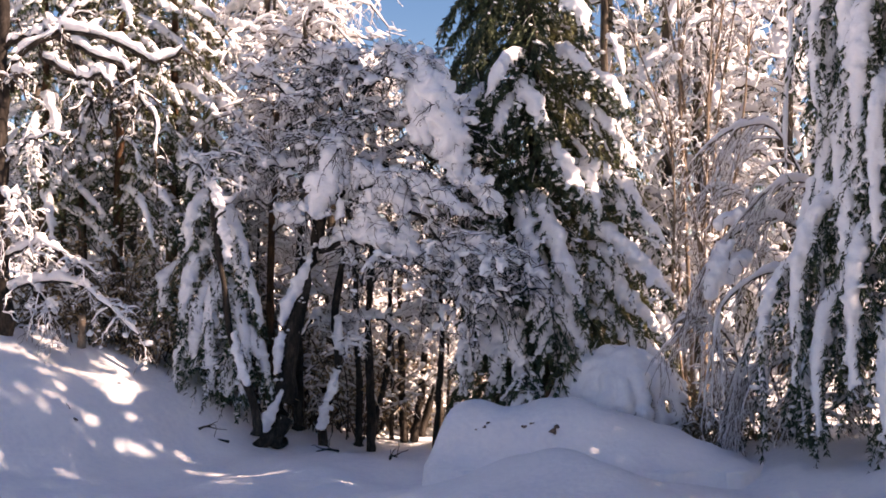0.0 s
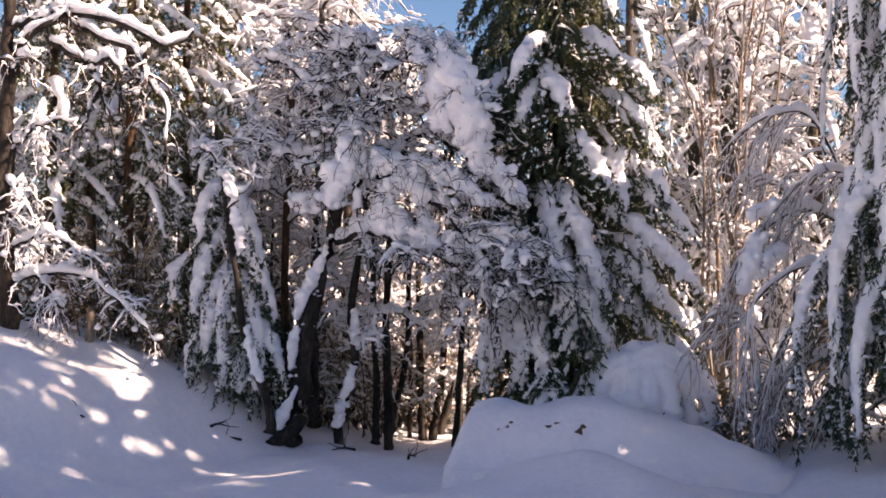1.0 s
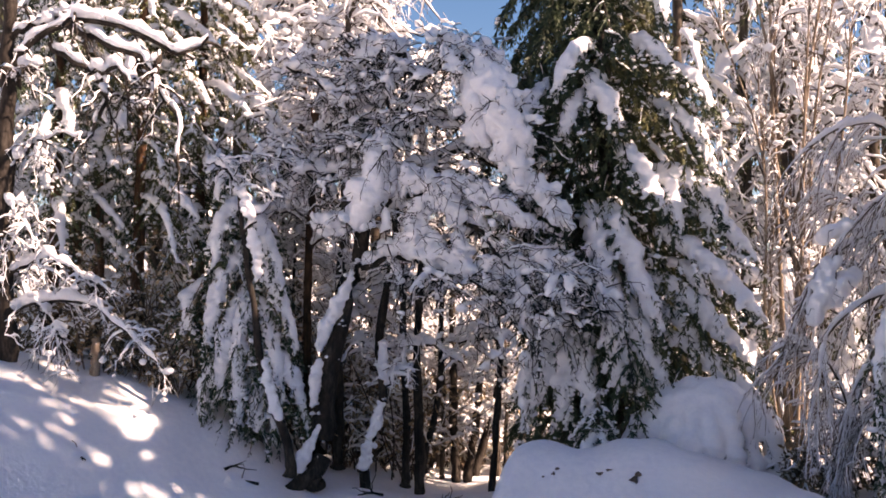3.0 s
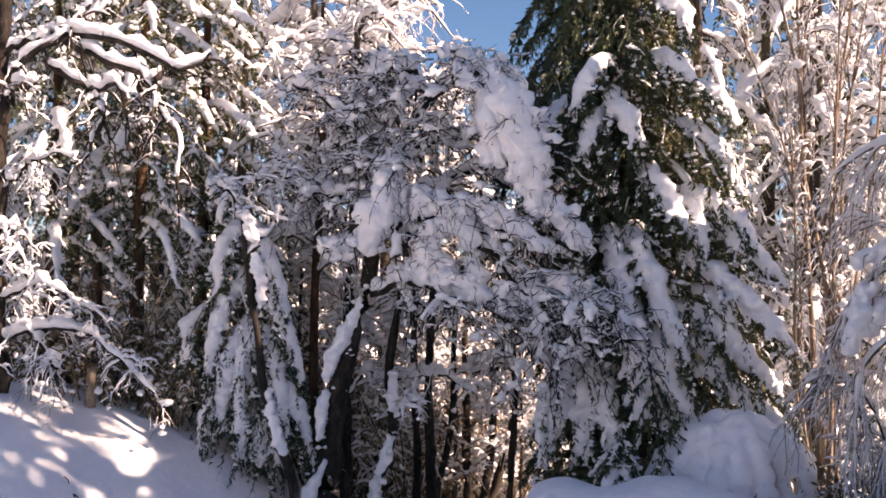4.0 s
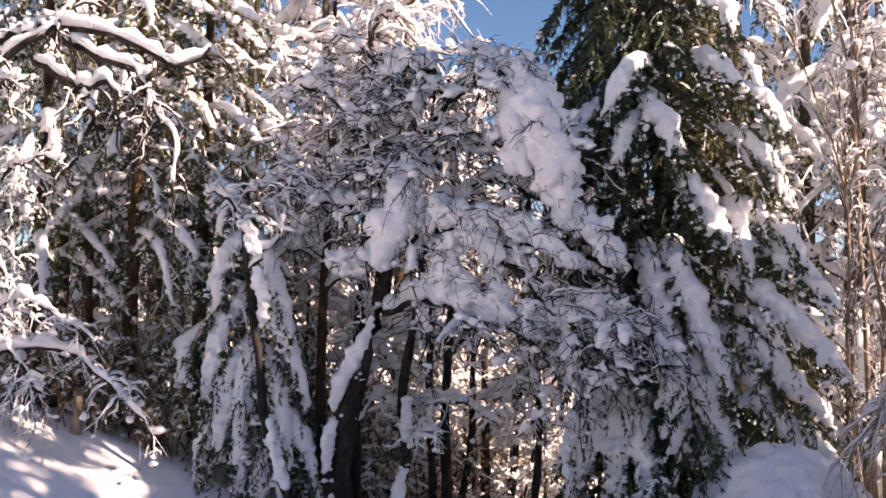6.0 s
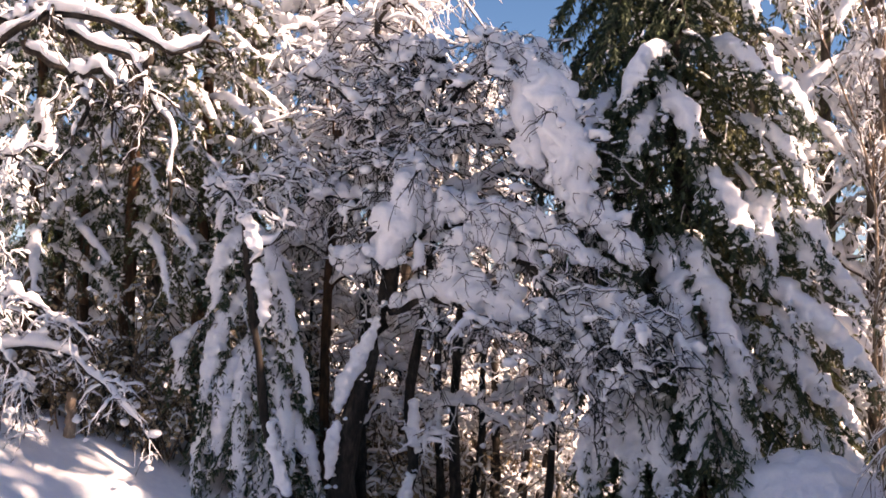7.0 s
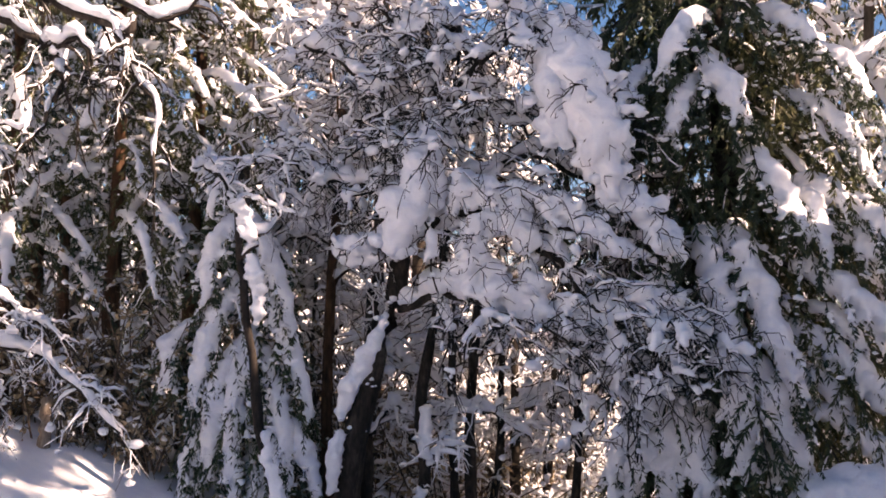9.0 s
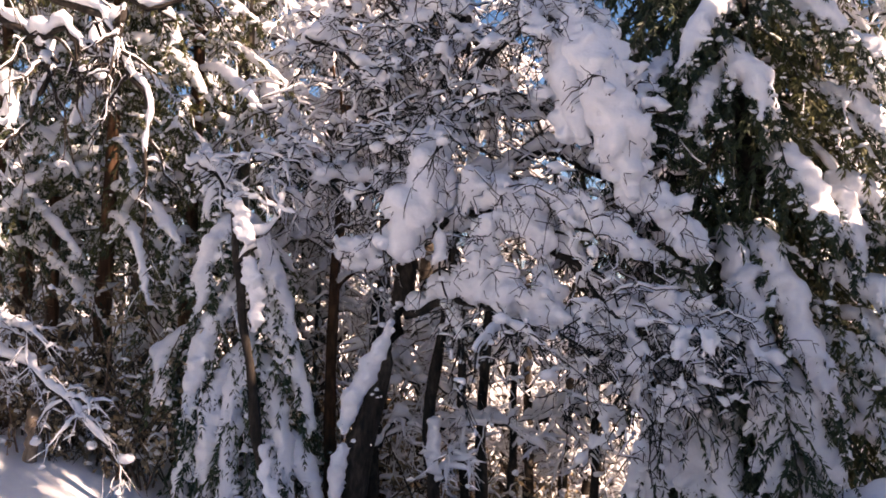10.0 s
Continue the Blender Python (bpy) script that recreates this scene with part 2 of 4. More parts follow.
# ---- trees ----
def fused(name, pieces, parent, voxel, label="", kind=""):
    """Overlapping lumps of snow grown together into one soft skin."""
    ob = mesh_of(name, pieces, SNOW, parent, label, kind)
    fuse = ob.modifiers.new("fuse", "REMESH")
    fuse.mode, fuse.voxel_size, fuse.use_smooth_shade = "VOXEL", voxel, True
    soft = ob.modifiers.new("soft", "SMOOTH")
    soft.factor, soft.iterations = 0.5, 2
    return ob


def drape(name, pts, radii, parent, seed, flat=1.0, k=22, sides=14, rough=0.10, label="", voxel=0.022):
    """A hanging or lying body of snow along pts: overlapping lumps fused into one soft skin."""
    rng = np.random.RandomState(seed)
    p = curve(pts, k)
    length = np.linalg.norm(np.diff(p, axis=0), axis=1).sum()
    n = int(max(7, 5.5 * length / max(np.mean(radii), 0.03)))
    u = np.linspace(0.02, 0.98, n)
    r = np.interp(u, np.linspace(0, 1, len(radii)), radii)
    q = sample(p[None], u[None])[0][0]
    core = lumps(q + rng.normal(0, 0.22, q.shape) * r[:, None], r * (0.62 + 0.35 * rng.random_sample(n)), rng, 2, 1.0, 0.2)
    m = 3 * n
    w = rng.random_sample(m)
    q2 = sample(p[None], w[None])[0][0]
    r2 = np.interp(w, np.linspace(0, 1, len(radii)), radii)
    d = unit(rng.normal(0, 1, (m, 3)))
    skin = lumps(q2 + d * r2[:, None] * 0.75, np.maximum(r2 * (0.2 + 0.25 * rng.random_sample(m)), voxel * 0.9), rng, 1, 1.0, 0.2)
    return fused(name, [core, skin], parent, voxel, label)


def clot(name, pts, widths, parent, seed, label="", size=(0.03, 0.07), voxel=0.018, twigs=34):
    """A sheet of clotted snow about pts, with dark twigs sticking out of it."""
    rng = np.random.RandomState(seed)
    p = curve(pts, 16)
    length = np.linalg.norm(np.diff(p, axis=0), axis=1).sum()
    width = float(np.mean(widths))
    n = int(30 + length * width * 2.4 / np.mean(size) ** 2)
    u = rng.random_sample(n)
    q = sample(p[None], u[None])[0][0]
    w = np.interp(u, np.linspace(0, 1, len(widths)), widths)[:, None]
    q = q + np.clip(rng.normal(0, 0.5, (n, 3)), -1, 1) * np.array([1, 0.7, 0.8]) * w
    r = size[0] + (size[1] - size[0]) * rng.random_sample(n) ** 1.6
    ob = fused(name, [lumps(q, r, rng, 2, 1.0, 0.25)], parent, voxel, label)
    if not twigs:
        return ob
    tw = sprout(p[None], twigs, (0.1, 0.34), rng, 0.0, 1.0, 0.3, 0.4, 0.0, 7, 0.2, (0, -0.35, 0))
    tw += rng.normal(0, 0.4, (len(tw), 1, 3)) * np.array([1, 0.2, 0.8]) * width
    tw += np.array([0, -0.5, 0.0]) * width
    mesh_of("twig_tangle", [tubes(tw, np.linspace(0.004, 0.002, 7), 3)], TWIG, ob, "dark twigs sticking out of the snow", "stuff")
    return ob


def crown(at, limbs, radius, rng, counts, lengths, depth, mats=(BARK_DARK, TWIG), sag=0.35, lump=(0.018, 0.045), lump_share=0.25, spread=0.9, lift=0.1, keep=0.9, limb_snow=1.0, fine=True, web=0.0):
    """Limbs with side shoots of three orders, and the snow on them."""
    allk = []
    for pts in limbs:
        p = curve(pts, 14)
        p[1:-1] += rng.normal(0, 0.02, p[1:-1].shape)
        r = np.linspace(radius, radius * 0.35, 14)
        limb = mesh_of("limb", [tubes(p, r, 6, 1, 0.1, rng)], mats[0], at)
        q = curve(p, 28)
        mesh_of("limb_snow", [snow_on(q, radius * 0.75, depth[0] * limb_snow, rng, 8, 1, 0.18)], SNOW, limb, "thick white snow ridge")
        allk.append(p)
    base = np.array(allk)
    one = sprout(base, counts[0], lengths[0], rng, 0.12, spread, 0.5, sag, lift, 7)
    two = sprout(one, counts[1], lengths[1], rng, 0.15, spread, 0.5, sag, 0.0, 5)
    three = sprout(two, counts[2], lengths[2], rng, 0.2, 1.0, 0.4, sag * 0.7, 0.0, 4)
    w = radius
    if not fine:
        one, two, three = one[:, ::2], two[:, ::2], three[:, ::3]
    wood = [tubes(one, np.linspace(w * 0.42, w * 0.18, one.shape[1]), 4), tubes(two, np.linspace(w * 0.2, w * 0.1, two.shape[1]), 3), tubes(three, np.linspace(w * 0.12, w * 0.06, three.shape[1]), 3)]
    mesh_of("twig_tangle", wood, mats[1], at, "fine bare twigs", "stuff")
    ends = two[:, -1]
    pick = rng.random_sample(len(ends)) < lump_share
    sp = ends[pick] + np.array([0, 0, lump[0] * 0.6])
    sizes = lump[0] + (lump[1] - lump[0]) * rng.random_sample(len(sp)) ** 2
    if web:
        u1 = rng.random_sample((len(one), 11))
        r1 = depth[1] * (0.8 + 1.0 * rng.random_sample(u1.size) ** 1.5)
        q1 = sample(one, u1)[0].reshape(-1, 3) + np.array([0, 0, 0.7]) * r1[:, None]
        u2 = rng.random_sample((len(two), 5))
        r2 = depth[2] * (0.7 + 1.1 * rng.random_sample(u2.size) ** 1.5)
        q2 = sample(two, u2)[0].reshape(-1, 3) + np.array([0, 0, 0.7]) * r2[:, None]
        k2 = rng.random_sample(len(q2)) < keep
        fused("snow_web", [lumps(q1, r1, rng, 2, 0.9), lumps(q2[k2], r2[k2], rng, 1, 0.9), lumps(sp, sizes, rng, 2)], at, web, "clotted snow grown together over the twigs")
        mesh_of("twig_snow", [snow_on(three, w * 0.08, depth[3], rng, 4, keep * 0.5, 0.3)], SNOW, at, "snow clinging to the twigs", "stuff")
        return
    snow = [snow_on(one, w * 0.25, depth[1], rng, 6, keep, 0.25), snow_on(two, w * 0.12, depth[2], rng, 5, keep, 0.3), snow_on(three, w * 0.08, depth[3], rng, 4, keep * 0.9, 0.3)]
    if len(sp):
        snow.append(lumps(sp, sizes, rng, 2 if fine else 1))
    mesh_of("twig_snow", snow, SNOW, at, "snow clinging to the twigs", "stuff")


DUST = {}


def finish(tree):
    """The snow dusted over all the sprays of a conifer."""
    if tree.name in DUST:
        mesh_of("snow_dusting", DUST.pop(tree.name), SNOW, tree, "snow dusted over the needles", "stuff")


def bough(parent, pts, rng, needles=NEEDLE, shoots=16, per=16, blade=(0.045, 0.085), pad=0.10, cover=0.5, reach=0.30, hang=0.85, flat=0.6, fine=True, full=False, voxel=0.019):
    """A needled bough along pts with drooping side sprays; pad: half width of the snow lying on it; cover: share of sprays with snow."""
    p = curve(pts, 12)
    L = np.linalg.norm(p[-1] - p[0])
    if fine:
        per, blade = int(per * 2.3), (blade[0] * 0.72, blade[1] * 0.72)
    s = np.linspace(0.12, 1, shoots)[None]
    o, t = sample(p[None], np.clip(s, 0, 0.999))
    o, t = o[0], t[0]
    side = unit(np.cross(t, np.array([0, 0, 1.0])) + 1e-6)
    sign = np.where(np.arange(shoots) % 2, 1.0, -1.0)[:, None]
    d = unit(0.6 * t + sign * side * (0.3 + 0.8 * rng.random_sample((shoots, 1))) + rng.normal(0, 0.2, (shoots, 3)))
    ln = (reach * L * (1.05 - 0.7 * s[0]) + 0.07) * (0.6 + 0.7 * rng.random_sample(shoots))
    u = np.linspace(0, 1, 6 if fine else 4)[None, :, None]
    sp = o[:, None] + d[:, None] * ln[:, None, None] * u - np.array([0, 0, 1.0]) * hang * ln[:, None, None] * u ** 2
    q = rng.random_sample((shoots, per))
    bp, bt = sample(sp, q)
    mp, mt = sample(p[None], 0.1 + 0.9 * rng.random_sample((1, shoots * 2)))
    bp, bt = np.vstack((bp.reshape(-1, 3), mp[0])), np.vstack((bt.reshape(-1, 3), mt[0]))
    bd = unit(0.7 * bt + 0.8 * unit(rng.normal(0, 1, bt.shape)) + np.array([0, 0, -0.4]))
    bl = blade[0] + (blade[1] - blade[0]) * rng.random_sample(len(bp))
    leaf = [blades(bp, bd, bl, bl * (0.12 if fine else 0.16), rng)]
    if fine:
        leaf.append(tubes(sp[:, ::2], np.linspace(0.005, 0.002, 3), 3))
    b = mesh_of("bough", [tubes(p[::1 if fine else 3], np.linspace(0.012, 0.004, 12)[::1 if fine else 3], 4 if fine else 3)], TWIG, parent)
    mesh_of("needle_spray", leaf, needles, b, "", "stuff", smooth=False)
    if pad > 0 and full:
        u1 = np.linspace(0.1, 0.97, int(6 + 7 * L / max(pad, 0.05)))
        q1 = sample(p[None], u1[None])[0][0]
        r1 = pad * (0.5 + 0.5 * np.sin(np.pi * np.clip(u1 * 1.05, 0, 1)) ** 0.7) * (0.65 + 0.5 * rng.random_sample(len(u1)))
        on = sp[rng.random_sample(shoots) < cover + 0.2]
        u2 = 0.75 * np.sort(rng.random_sample((len(on), 7)), axis=1)
        q2 = sample(on, np.clip(u2, 0, 0.99))[0].reshape(-1, 3)
        r2 = pad * (0.52 - 0.34 * u2.ravel()) * (0.7 + 0.6 * rng.random_sample(u2.size))
        q1 = q1 + np.array([0, 0, 0.4]) * r1[:, None] + rng.normal(0, 0.2, q1.shape) * r1[:, None]
        q2 = q2 + np.array([0, 0, 0.5]) * r2[:, None]
        fused("snow_pad", [lumps(q1, r1, rng, 2, 0.9, 0.22), lumps(q2, np.maximum(r2, 0.019), rng, 1, 0.9, 0.2)], b, voxel, "white snow weighing the bough down")
    elif pad > 0:
        k = 16 if fine else 9
        c = curve(p[1:], k)
        r = pad * np.sin(np.pi * np.linspace(0.12, 0.97, k)) ** 0.6 * (0.55 + 0.8 * rng.random_sample(k))
        r[0] = r[-1] = 0.006
        c += rng.normal(0, 0.18, c.shape) * r[:, None]
        c[:, 2] += r * 0.45
        mesh_of("snow_pad", [tubes(c, r, 9 if fine else 6, flat, 0.3, rng)], SNOW, b, "white snow weighing the bough down")
    if cover > 0:
        dust = DUST.setdefault(parent.name, [])
        if rng.random_sample() < 0.95:
            dust.append(snow_on(sp[:, :4], 0.004, 0.014 + 0.13 * pad, rng, 5 if fine else 4, cover * 0.6, 0.4))
        m = rng.random_sample(len(bp)) < (0.06 if fine else 0.07) * cover
        if m.any():
            dust.append(lumps(bp[m] + np.array([0, 0, 0.008]), 0.010 + 0.026 * rng.random_sample(m.sum()) ** 1.5, rng, 1, 0.6, 0.45))
    return b


def conifer(name, at, height, reach, n, label, seed, needles=NEEDLE, bark=BARK_GREY, low=0.08, droop=0.75, rise=0.1, pad=0.10, cover=0.5, girth=0.09, shoots=14, per=14, group="", skip=None, fine=True, bare=0.0, lush=False):
    rng = np.random.RandomState(seed)
    tree = thing(name, at, label, "conifer tree", group)
    trunk_of("trunk", [(0, 0, -0.2), (0.02, 0.02, height * 0.5), (0, 0, height)], girth, 0.012, bark, tree, seed=seed)
    for i in range(n):
        f = low + (0.97 - low) * (i + 0.5) / n
        z, a = f * height, i * 2.39996 + rng.normal(0, 0.25)
        L = (reach * (1 - f) ** 0.75 + 0.12) * (0.75 + 0.5 * rng.random_sample())
        c, s = np.cos(a), np.sin(a)
        if skip and skip(a % (2 * math.pi), f):
            continue
        pts = [(c * L * u, s * L * u, z + L * (rise * u - droop * u * u * (0.8 + 0.4 * rng.random_sample()))) for u in (0.0, 0.35, 0.7, 1.0)]
        bough(tree, pts, rng, needles, shoots, per, pad=pad * (0.5 + rng.random_sample()) * min(1, L / 0.5) if f > bare or i % 4 == 0 else 0, cover=cover if f > bare else cover * 0.3, fine=fine, full=lush and s < 0.35 and f < 0.8, voxel=0.026)
    finish(tree)
    return tree


def rel(base, pts):
    return [tuple(np.subtract(p, base)) for p in pts]


# ---- the arched tree in the middle ----
def arched_tree():
    base = (-1.92, 14.00, -0.02)
    at = thing("arched_tree", base, "dark bent broadleaf tree arched over under heavy snow", "tree")
    rng = np.random.RandomState(11)
    trunk, tp = trunk_of("trunk", rel(base, [(-1.94, 14.00, -0.10), (-1.80, 14.00, 0.30), (-1.71, 14.02, 0.68), (-1.66, 14.00, 1.23), (-1.49, 13.98, 1.88), (-1.35, 14.00, 2.43), (-1.30, 14.05, 2.93), (-1.14, 14.05, 3.49)]), 0.135, 0.05, BARK_DARK, at, "black wet bark with snow on one side", seed=2)
    mesh_of("root", [tubes(curve(rel(base, [(-1.70, 13.95, 0.38), (-1.79, 13.88, 0.21), (-1.98, 13.80, 0.09), (-1.93, 13.75, -0.03)]), 10), np.linspace(0.09, 0.06, 10), 8, 1, 0.1, rng)], BARK_DARK, at)
    mesh_of("root", [tubes(curve(rel(base, [(-1.88, 13.90, 0.20), (-1.78, 13.85, 0.12), (-1.68, 13.80, 0.15)]), 8), np.linspace(0.08, 0.05, 8), 8, 1, 0.1, rng)], BARK_DARK, at)
    drape("trunk_snow", rel(base, [(-1.43, 13.95, 2.15), (-1.54, 13.93, 1.88), (-1.67, 13.92, 1.63), (-1.75, 13.93, 1.39)]), [0.02, 0.055, 0.07, 0.03], trunk, 5, voxel=0.013)
    drape("trunk_snow", rel(base, [(-1.73, 13.88, 1.30), (-1.77, 13.86, 1.11), (-1.79, 13.88, 0.87)]), [0.03, 0.06, 0.03], trunk, 6, voxel=0.013)
    drape("trunk_snow", rel(base, [(-1.72, 13.86, 0.69), (-1.85, 13.82, 0.42), (-1.91, 13.82, 0.27)]), [0.02, 0.06, 0.045], trunk, 8, voxel=0.013)
    k = rng.randint(0, len(tp), 130)
    spot = tp[k] + np.stack((rng.normal(-0.07, 0.05, 130), rng.normal(-0.10, 0.025, 130), rng.normal(0, 0.05, 130)), -1)
    mesh_of("snow_speckle", [lumps(spot, rng.uniform(0.008, 0.028, 130), rng, 1)], SNOW, trunk, "specks of snow stuck to the bark", "stuff")
    limbs = [
        [(-1.30, 14.05, 2.93), (-1.16, 14.10, 3.47), (-0.80, 14.05, 4.02), (-0.30, 13.90, 4.21), (0.07, 13.80, 3.79), (0.23, 13.75, 3.11)],
        [(-1.35, 13.98, 2.18), (-1.05, 13.90, 2.28), (-0.57, 13.80, 2.22), (-0.25, 13.75, 2.06), (0.07, 13.70, 1.90), (0.34, 13.70, 1.48)],
        [(-1.34, 14.00, 2.55), (-0.97, 13.85, 2.85), (-0.48, 13.75, 2.84), (0.01, 13.70, 2.70), (0.49, 13.70, 2.43), (0.85, 13.70, 2.02)],
        [(-1.32, 14.00, 2.80), (-1.18, 13.85, 3.13), (-1.12, 13.75, 3.42), (-1.26, 13.65, 3.28)],
        [(-1.32, 14.00, 2.77), (-0.86, 14.10, 3.15), (-0.37, 14.15, 3.31), (0.13, 14.15, 3.10), (0.53, 14.10, 2.78)],
    ]
    limbs += [
        [(-1.30, 14.05, 2.93), (-1.47, 14.10, 3.50), (-1.74, 14.15, 3.94), (-2.13, 14.20, 4.18)],
        [(-1.15, 14.05, 3.46), (-1.20, 14.15, 3.94), (-1.50, 14.20, 4.39)],
        [(-0.48, 13.75, 2.84), (-0.11, 13.65, 2.38), (0.30, 13.60, 2.08), (0.66, 13.60, 1.63)],
        [(-0.80, 14.05, 4.02), (-1.02, 14.10, 4.29), (-1.41, 14.20, 4.33)],
        [(-1.15, 14.05, 3.46), (-0.78, 14.30, 3.65), (-0.28, 14.40, 3.66), (0.10, 14.45, 3.45)],
    ]
    limbs += [
        [(-0.80, 14.05, 4.02), (-0.52, 13.90, 4.30), (-0.27, 13.80, 4.13), (-0.11, 13.70, 3.66)],
        [(-1.30, 14.05, 2.93), (-1.65, 14.20, 3.10), (-2.04, 14.30, 3.17), (-2.30, 14.35, 3.43)],
        [(-0.25, 13.75, 2.06), (0.04, 13.60, 2.20), (0.39, 13.55, 2.02), (0.72, 13.60, 2.20)],
    ]
    crown(at, [rel(base, l) for l in limbs], 0.035, rng, (13, 7, 4), ((0.25, 0.75), (0.12, 0.34), (0.05, 0.15)), (0.062, 0.029, 0.018, 0.012), sag=0.45, lump=(0.02, 0.06), lump_share=0.25, web=0.0205)
    # bare dark twig ends sticking out of the snow
    lines = np.array([curve(rel(base, l), 14) for l in limbs])
    ends = sprout(lines, 34, (0.15, 0.5), rng, 0.15, 0.9, 0.4, 0.5, 0.0, 9, 0.16, (0, -0.55, -0.1)) + rng.normal(0, 0.12, (len(lines) * 34, 1, 3))
    forks = sprout(ends, 3, (0.05, 0.16), rng, 0.3, 0.8, 0.6, 0.3, 0.0, 4)
    mesh_of("bare_twig_tangle", [tubes(ends, np.linspace(0.0055, 0.0025, 9), 4), tubes(forks, np.linspace(0.0035, 0.002, 4), 3)], TWIG, at, "bare dark twig ends", "stuff")
    mesh_of("twig_end_snow", [snow_on(ends, 0.004, 0.011, rng, 4, 0.6, 0.35)], SNOW, at, "thin snow along the twig ends", "stuff")
    # heavy hoods of snow
    hoods = [
        ([(-0.26, 13.75, 4.20), (-0.13, 13.65, 3.86), (0.05, 13.62, 3.43), (0.17, 13.62, 2.92)], [0.08, 0.20, 0.20, 0.06], 21),
        ([(-0.30, 13.70, 4.02), (-0.28, 13.62, 3.70), (-0.19, 13.60, 3.34)], [0.06, 0.13, 0.05], 22),
        ([(-1.10, 13.75, 3.47), (-1.17, 13.65, 3.16), (-1.27, 13.62, 2.83), (-1.36, 13.65, 2.59)], [0.05, 0.13, 0.17, 0.10], 23),
        ([(-0.99, 13.70, 2.87), (-0.80, 13.62, 3.04), (-0.56, 13.60, 2.89), (-0.38, 13.60, 2.62)], [0.05, 0.10, 0.10, 0.04], 24),
    ]
    hoods += [
        ([(-1.47, 13.95, 2.60), (-1.62, 13.90, 2.61), (-1.80, 13.90, 2.63)], [0.07, 0.09, 0.07], 25),
        ([(-1.12, 13.80, 2.36), (-0.75, 13.68, 2.39), (-0.38, 13.62, 2.25), (-0.08, 13.60, 2.02)], [0.05, 0.11, 0.12, 0.05], 26),
        ([(-0.56, 13.60, 3.04), (-0.14, 13.55, 2.85), (0.18, 13.55, 2.61)], [0.04, 0.08, 0.04], 27),
        ([(-0.80, 13.62, 2.47), (-0.77, 13.60, 2.71), (-0.62, 13.60, 2.86)], [0.07, 0.10, 0.05], 28),
    ]
    hoods += [
        ([(0.13, 13.70, 3.08), (0.40, 13.65, 2.86), (0.61, 13.65, 2.56)], [0.05, 0.10, 0.05], 29),
        ([(-0.18, 13.85, 4.29), (-0.12, 13.80, 4.16), (-0.07, 13.78, 3.97)], [0.07, 0.10, 0.06], 30),
        ([(0.28, 13.60, 2.32), (0.57, 13.58, 2.20), (0.78, 13.58, 2.02)], [0.05, 0.10, 0.04], 31),
    ]
    for pts, r, seed in hoods:
        if seed in (21, 22, 23):
            drape("snow_hood", rel(base, [(x, y - 0.07, z) for x, y, z in pts]), [0.78 * v for v in r], at, seed, label="smooth grey-white hood of snow", voxel=0.02)
            clot("snow_clot", rel(base, pts), [1.25 * v for v in r], at, seed + 40, "clotted snow fraying from the hood", (0.02, 0.06), 0.019, 10)
        else:
            clot("snow_clot", rel(base, pts), [1.35 * v for v in r], at, seed, "grey-white snow load hanging on the limb", (0.025, 0.03 + 0.38 * max(r)))


arched_tree()


# ---- slender trees round it ----
def slender_tree(name, pts, r0, r1, label, seed, limbs=(), bark=BARK_DARK, snow=(), counts=(4, 4, 3), lengths=((0.2, 0.5), (0.1, 0.28), (0.05, 0.13)), depth=(0.045, 0.026, 0.017, 0.011), radius=0.016, lump=0.25):
    base = pts[0]
    at = thing(name, base, label, "tree")
    rng = np.random.RandomState(seed)
    low = tuple(np.subtract(base, (0, 0, 0.15)))
    trunk, tp = trunk_of("trunk", rel(base, [low, *pts]), r0, r1, bark, at, seed=seed)
    for i, (a, r) in enumerate(snow):
        clot("trunk_snow", rel(base, a), [1.1 * v for v in r], trunk, seed * 10 + i, "", (0.014, 0.035), 0.013, 0)
    if limbs:
        crown(at, [rel(base, l) for l in limbs], radius, rng, counts, lengths, depth, (bark, TWIG), lump_share=lump)
    return at


slender_tree("thin_tree", [(-1.94, 13.50, 0.39), (-2.03, 13.50, 0.71), (-2.22, 13.50, 1.25), (-2.30, 13.50, 1.84), (-2.41, 13.55, 2.43), (-2.48, 13.60, 2.93)], 0.052, 0.022, "thin dark leaning stem with lumps of snow", 31,
             limbs=[[(-2.47, 13.60, 2.86), (-2.58, 13.50, 3.09), (-2.74, 13.40, 3.11)], [(-2.41, 13.55, 2.49), (-2.18, 13.60, 2.86), (-2.08, 13.70, 3.29)]],
             snow=[([(-2.46, 13.55, 2.92), (-2.38, 13.52, 2.76), (-2.32, 13.50, 2.64)], [0.04, 0.06, 0.03]), ([(-2.33, 13.50, 2.52), (-2.28, 13.48, 2.31), (-2.26, 13.48, 2.07)], [0.03, 0.05, 0.03]), ([(-2.19, 13.45, 1.31), (-2.12, 13.45, 1.01), (-2.05, 13.45, 0.78)], [0.025, 0.045, 0.03])])
